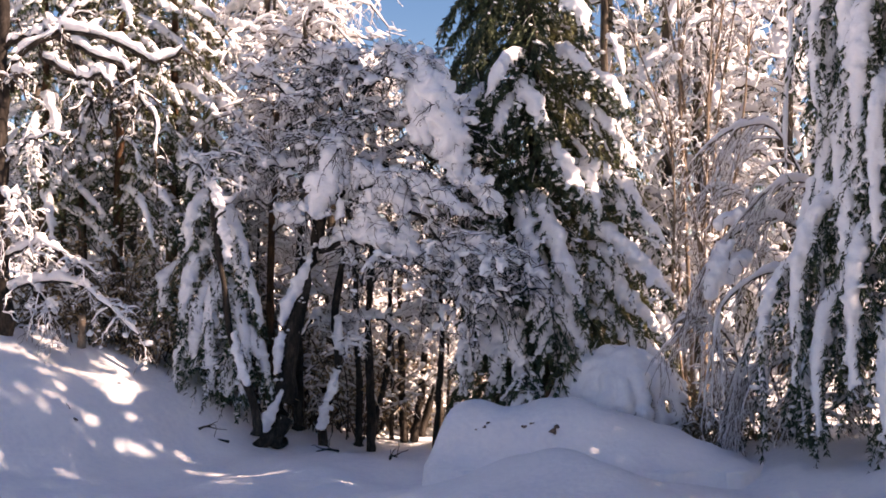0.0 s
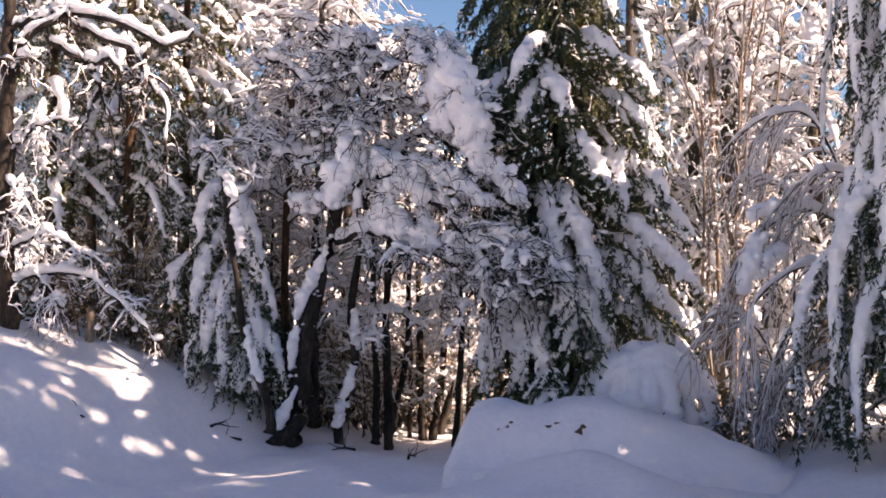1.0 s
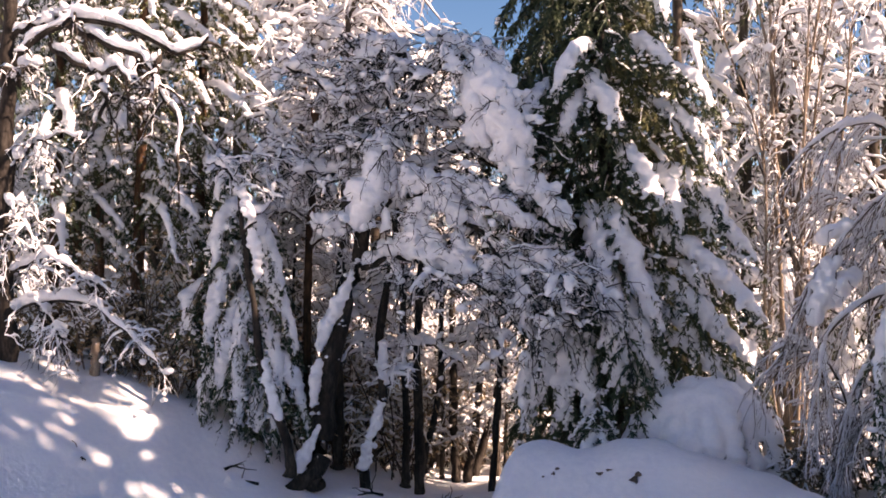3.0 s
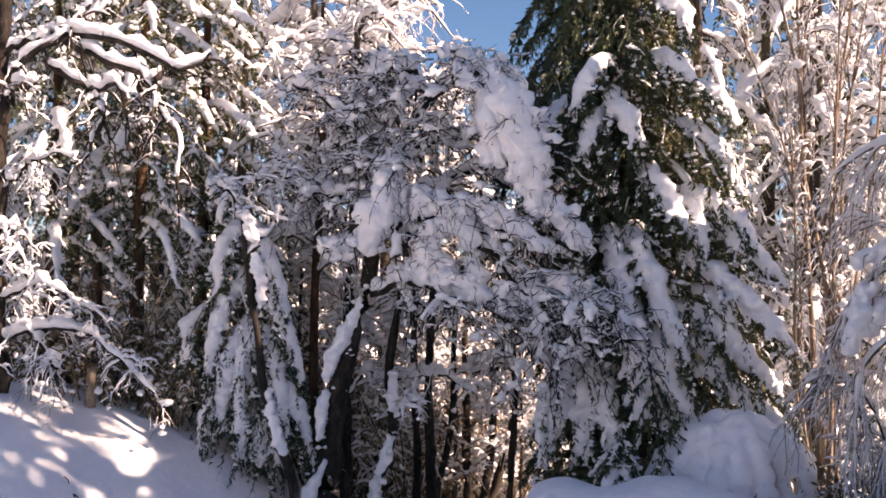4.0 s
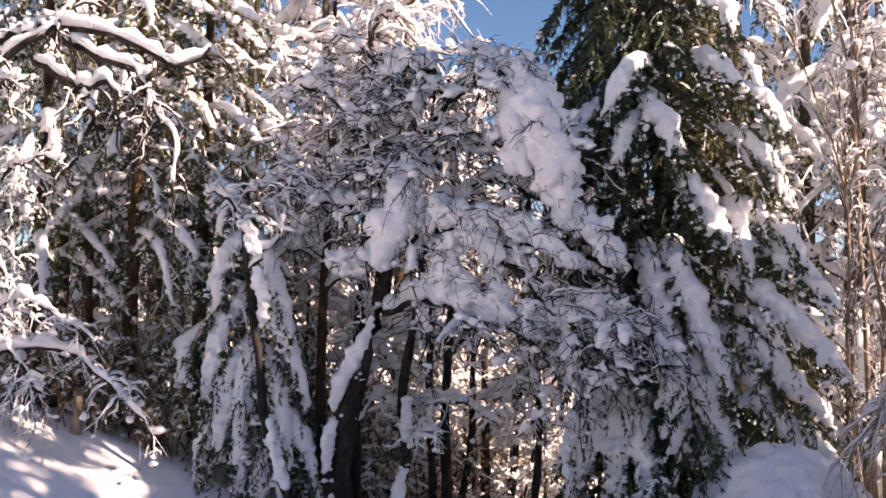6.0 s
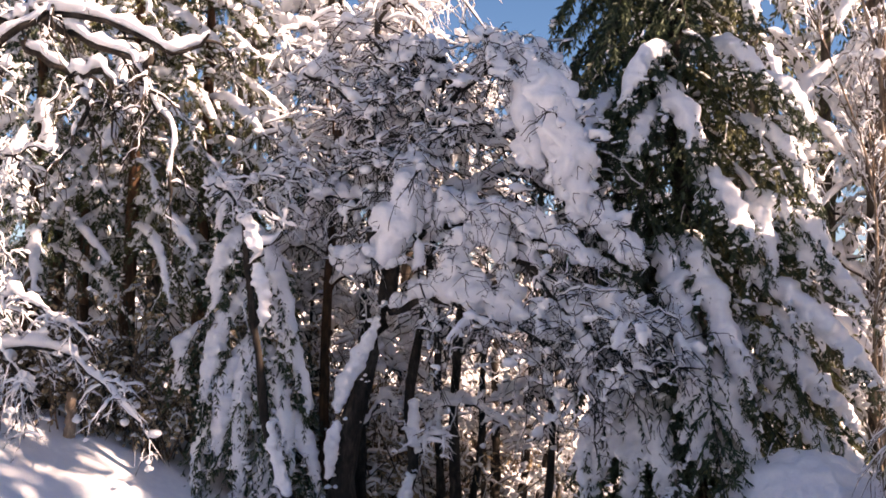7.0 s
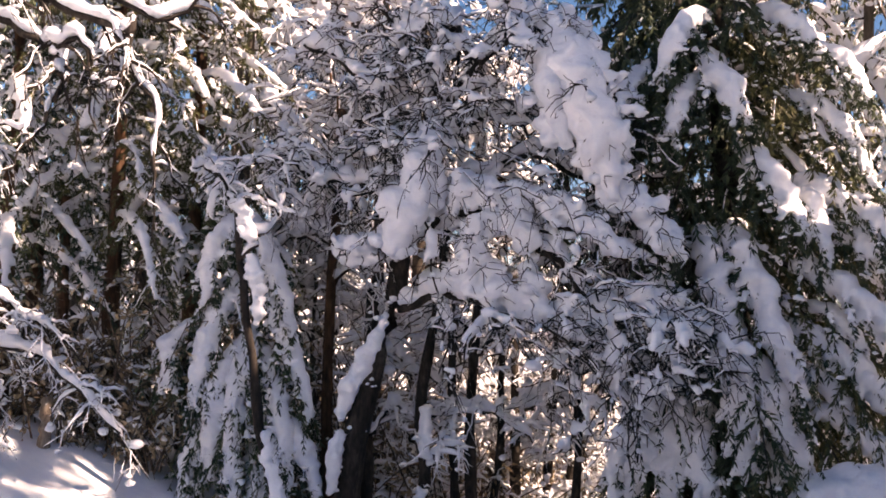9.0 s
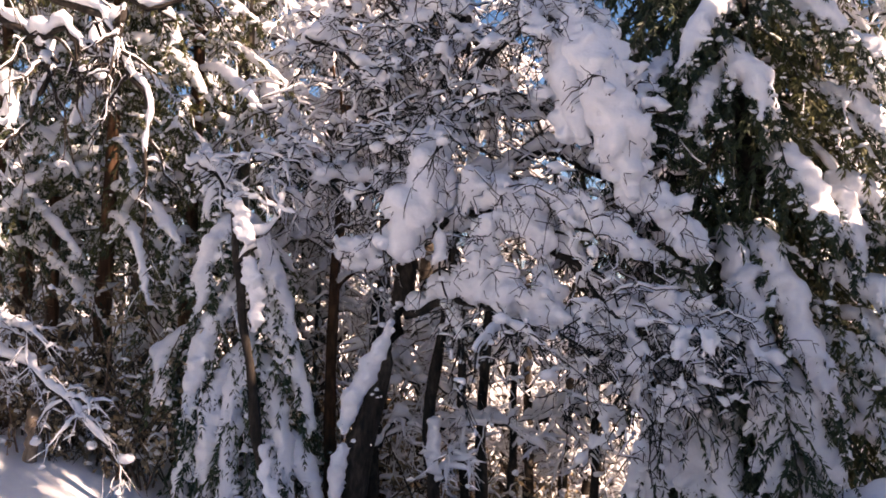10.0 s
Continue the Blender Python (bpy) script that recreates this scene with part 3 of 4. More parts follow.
slender_tree("slender_tree", [(-1.32, 14.30, -0.04), (-1.32, 14.30, 0.38), (-1.16, 14.30, 0.91), (-1.21, 14.35, 1.41), (-1.14, 14.40, 1.98), (-1.09, 14.40, 2.26), (-1.02, 14.50, 2.94)], 0.06, 0.03, "slender dark leaning trunk with snow patches", 32,
             limbs=[[(-1.16, 14.30, 0.97), (-1.03, 14.20, 1.16), (-0.89, 14.15, 1.23)], [(-1.09, 14.40, 2.26), (-0.79, 14.40, 2.36), (-0.40, 14.30, 2.23), (-0.15, 14.20, 1.97)], [(-1.04, 14.45, 2.68), (-1.43, 14.50, 3.13), (-1.70, 14.60, 3.66)]],
             snow=[([(-1.17, 14.20, 0.89), (-1.22, 14.18, 0.67), (-1.31, 14.18, 0.39), (-1.34, 14.20, 0.24)], [0.03, 0.05, 0.06, 0.03]), ([(-1.16, 14.25, 1.48), (-1.15, 14.22, 1.10)], [0.03, 0.04])])
slender_tree("slender_tree", [(-0.98, 15.00, 0.11), (-0.97, 15.00, 0.62), (-1.00, 15.00, 1.21), (-1.02, 15.05, 1.86), (-0.98, 15.10, 2.66)], 0.05, 0.03, "slim upright dark trunk among others", 33,
             limbs=[[(-1.00, 15.00, 1.47), (-1.22, 15.10, 1.73), (-1.48, 15.10, 1.67)], [(-1.00, 15.00, 2.00), (-0.62, 15.10, 2.33), (-0.29, 15.10, 2.13)]])
slender_tree("slender_tree", [(-0.82, 14.80, 0.04), (-0.83, 14.80, 0.63), (-0.86, 14.85, 1.21), (-0.84, 14.90, 1.86), (-0.80, 14.90, 2.52)], 0.058, 0.035, "slim dark trunk with a level snowy branch", 34,
             limbs=[[(-1.18, 14.60, 1.42), (-0.92, 14.60, 1.44), (-0.60, 14.50, 1.40), (-0.37, 14.45, 1.22)], [(-0.84, 14.90, 1.86), (-0.61, 14.80, 2.05), (-0.35, 14.70, 2.05)], [(-0.84, 14.90, 2.06), (-1.14, 14.90, 2.25), (-1.40, 14.90, 2.06)]], lump=0.4)
slender_tree("slender_tree", [(-0.80, 15.20, 0.24), (-0.69, 15.20, 0.67), (-0.63, 15.20, 1.13), (-0.63, 15.30, 1.73), (-0.57, 15.30, 2.54)], 0.04, 0.025, "thin leaning dark trunk", 35, limbs=[[(-0.63, 15.20, 1.20), (-0.36, 15.20, 1.47), (-0.09, 15.10, 1.27)]])
for k, (px, lean) in enumerate((((-0.48, 16.00, -0.01), -0.03), ((-0.35, 16.00, -0.02), 0.10), ((-0.26, 16.30, 0.02), 0.2))):
    slender_tree("slender_tree", [px, tuple(np.add(px, (lean, 0, 0.7))), tuple(np.add(px, (lean * 1.6, 0.05, 1.6))), tuple(np.add(px, (lean * 2, 0.1, 2.6)))], 0.06, 0.03, "far dark trunk rising from a black root clump", 40 + k,
                 limbs=[[tuple(np.add(px, (lean, 0, 1.2))), tuple(np.add(px, (lean + 0.3, 0, 1.5))), tuple(np.add(px, (lean + 0.6, 0, 1.35)))]])
slender_tree("slender_tree", [(-0.09, 14.90, -0.03), (-0.05, 14.90, 0.56), (-0.01, 14.95, 1.21), (-0.04, 15.00, 1.86)], 0.042, 0.028, "thin dark trunk beside the snow mound", 44, limbs=[[(-0.03, 14.90, 1.47), (-0.29, 14.80, 1.60), (-0.55, 14.80, 1.47)], [(-0.03, 14.90, 1.73), (0.30, 14.80, 1.86), (0.56, 14.80, 1.60)]])
slender_tree("slender_tree", [(-1.66, 14.80, 0.34), (-1.65, 14.80, 0.95), (-1.68, 14.85, 1.47), (-1.66, 14.90, 2.39)], 0.06, 0.04, "dark trunk standing behind the arched tree", 45, limbs=[[(-1.66, 14.80, 1.21), (-1.44, 14.70, 1.47), (-1.19, 14.70, 1.34)]])
slender_tree("brown_trunk_tree", [(-1.98, 14.90, 0.43), (-2.00, 14.90, 1.47), (-2.00, 14.95, 2.39), (-1.98, 15.00, 2.99), (-1.95, 15.00, 3.85)], 0.05, 0.035, "red-brown trunk with peeling bark and snowy branches", 46, bark=BARK_RED,
             limbs=[[(-2.00, 14.95, 2.39), (-1.78, 14.80, 2.58), (-1.58, 14.70, 2.50)], [(-1.98, 15.00, 3.19), (-2.26, 14.90, 3.50), (-2.51, 14.80, 3.43)], [(-1.99, 15.00, 3.52), (-1.61, 14.90, 3.84), (-1.20, 14.80, 3.89)], [(-1.96, 15.00, 3.78), (-2.07, 14.90, 4.23), (-2.25, 14.80, 4.41)]])


# ---- the tree at the edge of the bank, its snowy limbs overhead ----
def bank_tree():
    base = (-4.60, 13.50, 1.17)
    at = thing("bank_tree", base, "dark trunk on the bank with snow-covered bare limbs", "tree")
    rng = np.random.RandomState(51)
    trunk_of("trunk", rel(base, [(-4.59, 13.50, 1.01), (-4.61, 13.50, 1.48), (-4.67, 13.50, 2.31), (-4.66, 13.50, 3.33), (-4.65, 13.50, 4.11), (-4.67, 13.50, 5.19)]), 0.12, 0.06, BARK_DARK, at, seed=5)
    limbs = [
        [(-4.63, 13.50, 3.99), (-4.42, 13.45, 4.25), (-4.13, 13.40, 4.42), (-3.88, 13.40, 4.48), (-3.45, 13.35, 4.34), (-3.11, 13.30, 4.16), (-2.88, 13.30, 4.14), (-2.72, 13.30, 4.28)],
        [(-4.13, 13.40, 4.42), (-3.95, 13.40, 4.60), (-3.79, 13.40, 4.83)],
        [(-4.06, 13.40, 4.42), (-3.70, 13.40, 4.25), (-3.32, 13.35, 4.07), (-3.15, 13.30, 3.78), (-2.99, 13.30, 3.52), (-2.99, 13.30, 3.06)],
        [(-4.24, 13.45, 4.26), (-4.01, 13.40, 4.08), (-3.82, 13.40, 3.96), (-3.57, 13.35, 3.99), (-3.45, 13.30, 3.84)],
    ]
    limbs += [
        [(-4.64, 13.50, 4.33), (-4.37, 13.45, 4.42), (-4.03, 13.40, 4.54)],
        [(-4.64, 13.50, 3.87), (-4.47, 13.40, 3.97), (-4.27, 13.35, 4.02)],
        [(-3.17, 13.30, 4.12), (-3.20, 13.25, 3.88), (-3.21, 13.25, 3.65)],
        [(-3.78, 13.40, 3.96), (-3.71, 13.40, 3.73), (-3.81, 13.40, 3.37)],
    ]
    crown(at, [rel(base, l) for l in limbs], 0.036, rng, (5, 4, 2), ((0.12, 0.45), (0.08, 0.25), (0.04, 0.12)), (0.058, 0.014, 0.010, 0.007), sag=0.6, lump=(0.015, 0.04), lump_share=0.12, keep=0.5)
    low = [
        [(-4.70, 13.50, 1.69), (-4.36, 13.45, 1.84), (-3.85, 13.40, 1.81), (-3.51, 13.35, 1.60), (-3.14, 13.30, 1.28)],
        [(-4.71, 13.50, 2.01), (-4.40, 13.45, 2.19), (-4.06, 13.40, 2.19), (-3.73, 13.40, 1.98)],
        [(-4.72, 13.50, 3.03), (-4.41, 13.45, 3.25), (-4.19, 13.40, 3.36)],
        [(-4.36, 13.45, 1.84), (-4.14, 13.40, 1.60), (-4.02, 13.40, 1.48)],
        [(-4.72, 13.50, 2.61), (-4.50, 13.45, 2.72), (-4.36, 13.40, 2.42), (-4.26, 13.40, 2.07)],
    ]
    crown(at, [rel(base, l) for l in low], 0.02, rng, (8, 5, 3), ((0.15, 0.42), (0.1, 0.24), (0.05, 0.12)), (0.048, 0.022, 0.014, 0.010), sag=0.7, lump=(0.015, 0.04), lump_share=0.3)


bank_tree()
slender_tree("bank_stump", [(-4.41, 12.90, 0.22), (-4.42, 12.90, 0.47), (-4.47, 12.90, 0.75)], 0.09, 0.06, "dark broken stem standing in the bank snow", 53)


# ---- conifers ----
def great_conifer():
    base = (1.14, 14.70, 0.32)
    at = thing("great_conifer", base, "tall dark green conifer with snow pads on drooping boughs", "conifer tree")
    rng = np.random.RandomState(61)
    top = (0.79, 14.70, 7.30)
    trunk_of("trunk", rel(base, [(1.14, 14.70, 0.12), (1.13, 14.70, 2.50), (0.98, 14.70, 4.79), top]), 0.15, 0.03, BARK_DARK, at, seed=6)
    # dark, nearly bare boughs all round
    for i in range(110):
        f = (i + 0.5) / 110
        z = 0.5 + f * 6.0
        a = i * 2.39996 + rng.normal(0, 0.2)
        L = (1.55 * (1 - f) ** 0.6 + 0.25) * (0.8 + 0.35 * rng.random_sample())
        c, s = np.cos(a), 0.8 * np.sin(a)
        if s > 0.2:
            s *= 0.5
        if f < 0.4 and c < -0.1:
            L *= 0.55
        cx = -0.35 * f
        pts = [(cx + c * L * u, s * L * u, z + L * (0.10 * u - 0.85 * u * u)) for u in (0.0, 0.35, 0.7, 1.0)]
        # sunlight put into the colour: boughs on the right take the lighter olive needles
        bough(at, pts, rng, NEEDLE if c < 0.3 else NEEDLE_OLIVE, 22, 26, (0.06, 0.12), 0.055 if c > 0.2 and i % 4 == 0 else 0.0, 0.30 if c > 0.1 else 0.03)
    # the laden boughs that face the open
    laden = [
        ([(0.93, 14.40, 4.43), (0.75, 14.00, 4.32), (0.59, 13.85, 4.11), (0.51, 13.80, 3.88)], 0.09),
        ([(1.02, 14.40, 4.08), (0.87, 14.00, 3.95), (0.99, 13.85, 3.77), (1.06, 13.80, 3.58)], 0.12),
        ([(0.93, 14.40, 3.98), (0.72, 14.00, 3.82), (0.62, 13.85, 3.62), (0.59, 13.85, 3.43)], 0.08),
        ([(0.74, 14.40, 4.08), (0.38, 14.10, 3.93), (0.22, 13.95, 3.69), (0.17, 13.90, 3.44)], 0.08),
        ([(1.12, 14.40, 3.44), (1.21, 14.00, 3.27), (1.35, 13.90, 3.04), (1.50, 13.85, 2.82)], 0.11),
        ([(1.38, 14.50, 3.20), (1.66, 14.20, 3.10), (1.96, 14.05, 2.93), (2.13, 14.00, 2.68)], 0.11),
    ]
    laden += [
        ([(1.37, 14.40, 3.12), (1.59, 14.05, 3.02), (1.63, 13.95, 2.80), (1.69, 13.90, 2.58)], 0.08),
        ([(0.96, 14.40, 2.93), (1.08, 14.00, 2.65), (1.22, 13.85, 2.21), (1.37, 13.80, 1.84), (1.49, 13.80, 1.57)], 0.17),
        ([(0.86, 14.40, 2.87), (0.87, 14.00, 2.59), (0.95, 13.85, 2.15), (0.98, 13.80, 1.90)], 0.13),
        ([(1.44, 14.50, 2.30), (1.72, 14.20, 2.22), (1.86, 14.10, 2.06), (1.98, 14.05, 1.92)], 0.07),
        ([(1.30, 14.40, 2.17), (1.65, 14.10, 1.97), (2.00, 13.95, 1.66), (2.32, 13.90, 1.30)], 0.11),
        ([(1.11, 14.40, 2.04), (1.24, 14.00, 1.72), (1.38, 13.90, 1.36), (1.55, 13.85, 1.05)], 0.13),
    ]
    laden += [
        ([(1.05, 14.40, 2.30), (1.05, 13.95, 1.91), (1.07, 13.85, 1.48), (1.09, 13.80, 1.12)], 0.14),
        ([(0.92, 14.40, 2.04), (0.59, 14.10, 1.72), (0.34, 14.00, 1.35), (0.16, 13.95, 0.99)], 0.14),
        ([(1.32, 14.40, 5.04), (1.41, 14.10, 4.91), (1.53, 14.00, 4.79), (1.53, 14.00, 4.64)], 0.10),
        ([(1.25, 14.40, 4.53), (1.38, 14.10, 4.37), (1.49, 14.00, 4.26), (1.62, 14.00, 4.14)], 0.09),
        ([(1.51, 14.50, 4.29), (1.73, 14.20, 4.14), (1.91, 14.10, 3.97), (1.99, 14.05, 3.80)], 0.08),
        ([(1.38, 14.50, 3.90), (1.67, 14.20, 3.73), (1.90, 14.10, 3.47), (2.02, 14.05, 3.21)], 0.08),
    ]
    laden += [
        ([(1.37, 14.40, 1.85), (1.65, 14.10, 1.72), (1.94, 14.00, 1.35), (2.11, 13.95, 1.05)], 0.09),
        ([(0.73, 14.40, 1.73), (0.66, 14.10, 1.41), (0.59, 14.00, 1.05), (0.56, 13.95, 0.75)], 0.13),
        ([(0.83, 14.40, 1.47), (0.53, 14.10, 1.29), (0.31, 14.00, 0.99), (0.22, 13.95, 0.69)], 0.11),
        ([(0.92, 14.40, 1.60), (0.80, 14.00, 1.29), (0.83, 13.90, 0.99), (0.86, 13.90, 0.69)], 0.11),
        ([(1.11, 14.40, 1.47), (1.24, 14.10, 1.23), (1.39, 14.00, 0.93)], 0.07),
    ]
    laden += [
        ([(1.40, 14.30, 2.60), (1.75, 14.00, 2.40), (2.10, 13.85, 2.05), (2.40, 13.80, 1.75)], 0.11),
        ([(1.50, 14.30, 1.60), (1.85, 14.00, 1.40), (2.20, 13.90, 1.10), (2.45, 13.85, 0.85)], 0.11),
        ([(1.20, 14.30, 1.20), (1.50, 14.00, 1.05), (1.75, 13.90, 0.80)], 0.10),
        ([(1.60, 14.40, 2.90), (2.00, 14.10, 2.70), (2.35, 13.95, 2.35)], 0.10),
    ]
    for pts, w in laden:
        bough(at, rel(base, pts), rng, NEEDLE, 26, 26, (0.05, 0.095), min(w, 0.12) * 0.72, 0.65, 0.32, full=True)
    finish(at)


great_conifer()


def young_conifer():
    """The small laden conifer behind the thin stem."""
    base = (-2.42, 14.40, 0.50)
    at = thing("young_conifer", base, "young conifer bent under thick hanging snow", "conifer tree")
    rng = np.random.RandomState(71)
    trunk_of("trunk", rel(base, [(-2.42, 14.40, 0.41), (-2.46, 14.40, 1.85), (-2.59, 14.40, 3.19)]), 0.06, 0.012, BARK_GREY, at, seed=7)
    tips = [((-2.60, 14.30, 2.92), (-2.76, 14.10, 2.59), (-2.77, 14.05, 2.22)), ((-2.58, 14.30, 2.92), (-2.32, 14.10, 2.53), (-2.12, 14.05, 2.03)), ((-2.54, 14.30, 2.48), (-2.74, 14.05, 1.97), (-2.85, 14.00, 1.42)), ((-2.51, 14.30, 2.48), (-2.19, 14.10, 1.97), (-1.98, 14.05, 1.42))]
    tips += [((-2.48, 14.30, 2.04), (-2.67, 14.00, 1.54), (-2.68, 13.95, 0.93)), ((-2.46, 14.30, 1.98), (-2.52, 13.95, 1.36), (-2.49, 13.90, 0.69)), ((-2.45, 14.30, 1.98), (-2.20, 14.00, 1.48), (-2.10, 13.95, 0.87)), ((-2.43, 14.30, 1.60), (-2.80, 14.05, 1.23), (-2.90, 14.00, 0.74))]
    tips += [((-2.42, 14.30, 1.54), (-2.06, 14.05, 1.23), (-1.86, 14.00, 0.68)), ((-2.61, 14.40, 3.06), (-2.74, 14.30, 3.11), (-2.81, 14.20, 2.91)), ((-2.58, 14.40, 2.93), (-2.42, 14.30, 2.67), (-2.35, 14.20, 2.22)), ((-2.48, 14.30, 2.23), (-3.02, 14.20, 1.97), (-3.06, 14.10, 1.60))]
    tips += [((-2.43, 14.30, 1.22), (-2.35, 14.00, 0.93), (-2.31, 13.95, 0.62)), ((-2.46, 14.30, 2.10), (-2.49, 14.00, 1.72), (-2.59, 13.95, 1.23)), ((-2.43, 14.30, 1.47), (-2.20, 13.98, 1.11), (-2.15, 13.95, 0.62))]
    for i, pts in enumerate(tips):
        bough(at, rel(base, pts), rng, NEEDLE, 26, 24, (0.045, 0.09), 0.056, 0.6, 0.30, 0.9, full=True)
    finish(at)


young_conifer()


def near_conifer():
    """The tall conifer beside the path, all hung with snow."""
    base = (4.32, 12.00, -0.18)
    base = (base[0], base[1], gz(base[0], base[1]))
    at = thing("near_conifer", base, "tall weeping conifer hung with long curtains of snow", "conifer tree")
    rng = np.random.RandomState(81)
    trunk_of("trunk", [(0, 0, -0.2), (0, 0, 3), (0, 0.28, 6.0), (-0.05, 0.28, 9.3)], 0.16, 0.03, BARK_DARK, at, seed=8)
    n = 0
    for i in range(130):
        f = (i + 0.5) / 130
        z = 0.7 + 8.2 * f
        a = i * 2.39996
        out = (1.38 - 0.66 * f) * (0.65 + 0.5 * rng.random_sample())
        c, s = np.cos(a), np.sin(a)
        hang = 1.3 + 1.1 * rng.random_sample()
        hang = min(hang, z - 0.1)
        high = min(1.0, max(0.0, (z - 5.2) / 0.8))
        out *= 1 - 0.35 * high
        lean = 0.28 * high
        pts = [(0, lean, z), (c * out * 0.55, s * out * 0.55 + lean, z + 0.02), (c * out * 0.93, s * out * 0.93 + lean, z - 0.3 * hang), (c * out * 0.97, s * out * 0.97 + lean, z - hang)]
        face = s < 0.5 or i % 3 == 0
        seen = z < 5.2 and face
        bough(at, pts, rng, NEEDLE, 40 if seen else 12, 30 if seen else 9, (0.05, 0.10), 0.048 + 0.03 * rng.random_sample(), 0.5, 0.17, 1.2, full=seen, fine=seen, voxel=0.025)
    finish(at)


near_conifer()

# conifers on the bank
for k, (at, h, r, n, seed, pad, nd) in enumerate((
        ((-4.63, 14.80, 1.21), 5.6, 1.15, 58, 91, 0.066, NEEDLE), ((-3.78, 14.90, 0.95), 6.4, 1.05, 62, 92, 0.066, NEEDLE_OLIVE), ((-3.24, 15.30, 0.86), 6.6, 1.1, 58, 93, 0.062, NEEDLE_OLIVE))):
    conifer("bank_conifer", (at[0], at[1], gz(at[0], at[1])), h, r, n, ("drooping green conifer on the bank with snow clumps", "tall olive conifer on the bank with snow clumps", "olive conifer behind the bank, snow on its boughs")[k], seed, nd, BARK_RED, 0.25, 0.70, 0.12, pad * 0.6, 0.55, 0.08, 16, 22, "bank conifers", bare=0.2, lush=True)
conifer("seedling_conifer", (0.86, 13.4, gz(0.86, 13.4)), 1.0, 0.30, 30, "tiny conifer seedling capped with snow by the mound", 95, NEEDLE, BARK_GREY, 0.05, 0.8, 0.1, 0.075, 0.9, 0.02, 10, 10, lush=True)


# ---- bushes ----
def snow_bush():
    base = (1.87, 13.75, gz(1.87, 13.75))
    at = thing("snow_bush", base, "low bush buried under smooth drooping snow lobes", "bush")
    rng = np.random.RandomState(101)
    core = [lumps(np.array([[0.0, 0.05, 0.62], [-0.10, 0.0, 0.84], [0.12, 0.05, 0.80], [0.02, 0.0, 0.97]]), np.array([[0.36, 0.30, 0.48], [0.27, 0.23, 0.25], [0.25, 0.22, 0.23], [0.20, 0.18, 0.15]]), rng, 3, 1.0, 0.06)]
    for i in range(11):
        a = -math.pi * (-0.06 + 1.12 * (i + 0.5 * rng.random_sample()) / 10.5)
        c, s = np.cos(a), np.sin(a)
        r1 = 0.52 + 0.14 * rng.random_sample()
        low = 0.16 + 0.28 * rng.random_sample()
        p = curve([(c * 0.10, s * 0.10, 1.03), (c * 0.34, s * 0.30, 0.93), (c * r1, s * r1 * 0.85, 0.66), (c * (r1 + 0.07), s * (r1 * 0.85 + 0.05), low)], 11)
        core.append(lumps(p, np.linspace(0.12, 0.095, 11) * (0.85 + 0.3 * rng.random_sample(11)), rng, 2, 1.0, 0.12))
        bough(at, [tuple(q * np.array([1.02, 1.05, 1]) - np.array([0, 0, 0.07])) for q in p[[3, 6, 8, 10]]], rng, NEEDLE, 12, 10, (0.04, 0.08), 0.03, 0.4, 0.25)
    dome = fused("snow_dome", core, at, 0.026, "smooth lobed snow dome")
    dome.modifiers["soft"].iterations = 3
    finish(at)


snow_bush()


def twig_bush(name, base, arcs, seed, label, hang=28, depth=0.021):
    """Arching stems with curtains of hanging frosted twigs."""
    at = thing(name, base, label, "bush")
    rng = np.random.RandomState(seed)
    lines = []
    for pts in arcs:
        p = curve(rel(base, pts), 14)
        stem = mesh_of("stem", [tubes(p, np.linspace(0.018, 0.007, 14), 6, 1, 0.1, rng)], BARK_GREY, at)
        mesh_of("stem_snow", [snow_on(curve(p, 24), 0.008, 0.042, rng, 7)], SNOW, stem)
        lines.append(p)
    base_lines = np.array(lines)
    one = sprout(base_lines, hang, (0.22, 0.62), rng, 0.1, 0.35, 0.75, 0.75, -0.15, 7, 0.05)
    two = sprout(one, 4, (0.12, 0.4), rng, 0.2, 0.4, 0.8, 0.4, -0.2, 5, 0.06)
    three = sprout(two, 2, (0.06, 0.18), rng, 0.2, 0.6, 0.7, 0.2, -0.1, 4, 0.08)
    mesh_of("twig_tangle", [tubes(one, np.linspace(0.007, 0.003, 7), 3), tubes(two, np.linspace(0.0045, 0.0022, 5), 3), tubes(three, np.full(4, 0.002), 3)], TWIG_BROWN, at, "hanging brown twigs", "stuff")
    mesh_of("twig_snow", [snow_on(one, 0.003, depth, rng, 5, 0.8, 0.3), snow_on(two, 0.002, depth * 0.7, rng, 4, 0.75, 0.35), snow_on(three, 0.001, depth * 0.55, rng, 4, 0.7, 0.3)], SNOW, at, "frosted snow along the twigs", "stuff")
    return at


b = (3.47, 12.90, -0.14)
b = (b[0], b[1], gz(b[0], b[1]))
arcs = [
    [b, (3.88, 12.90, 1.49), (3.35, 12.80, 1.94), (2.76, 12.70, 1.60), (2.65, 12.65, 1.05)],
    [b, (3.83, 13.10, 1.95), (3.38, 13.10, 2.49), (2.78, 13.00, 2.17), (2.62, 12.95, 1.77)],
    [b, (3.84, 13.30, 2.30), (3.50, 13.30, 3.36), (3.06, 13.20, 3.43), (2.71, 13.20, 3.23)],
    [b, (3.90, 12.80, 0.98), (3.54, 12.70, 1.43), (3.02, 12.60, 1.27), (2.83, 12.55, 0.78)],
    [b, (3.67, 12.80, 0.71), (3.37, 12.70, 1.04), (2.90, 12.60, 0.72), (2.78, 12.60, 0.28)]]
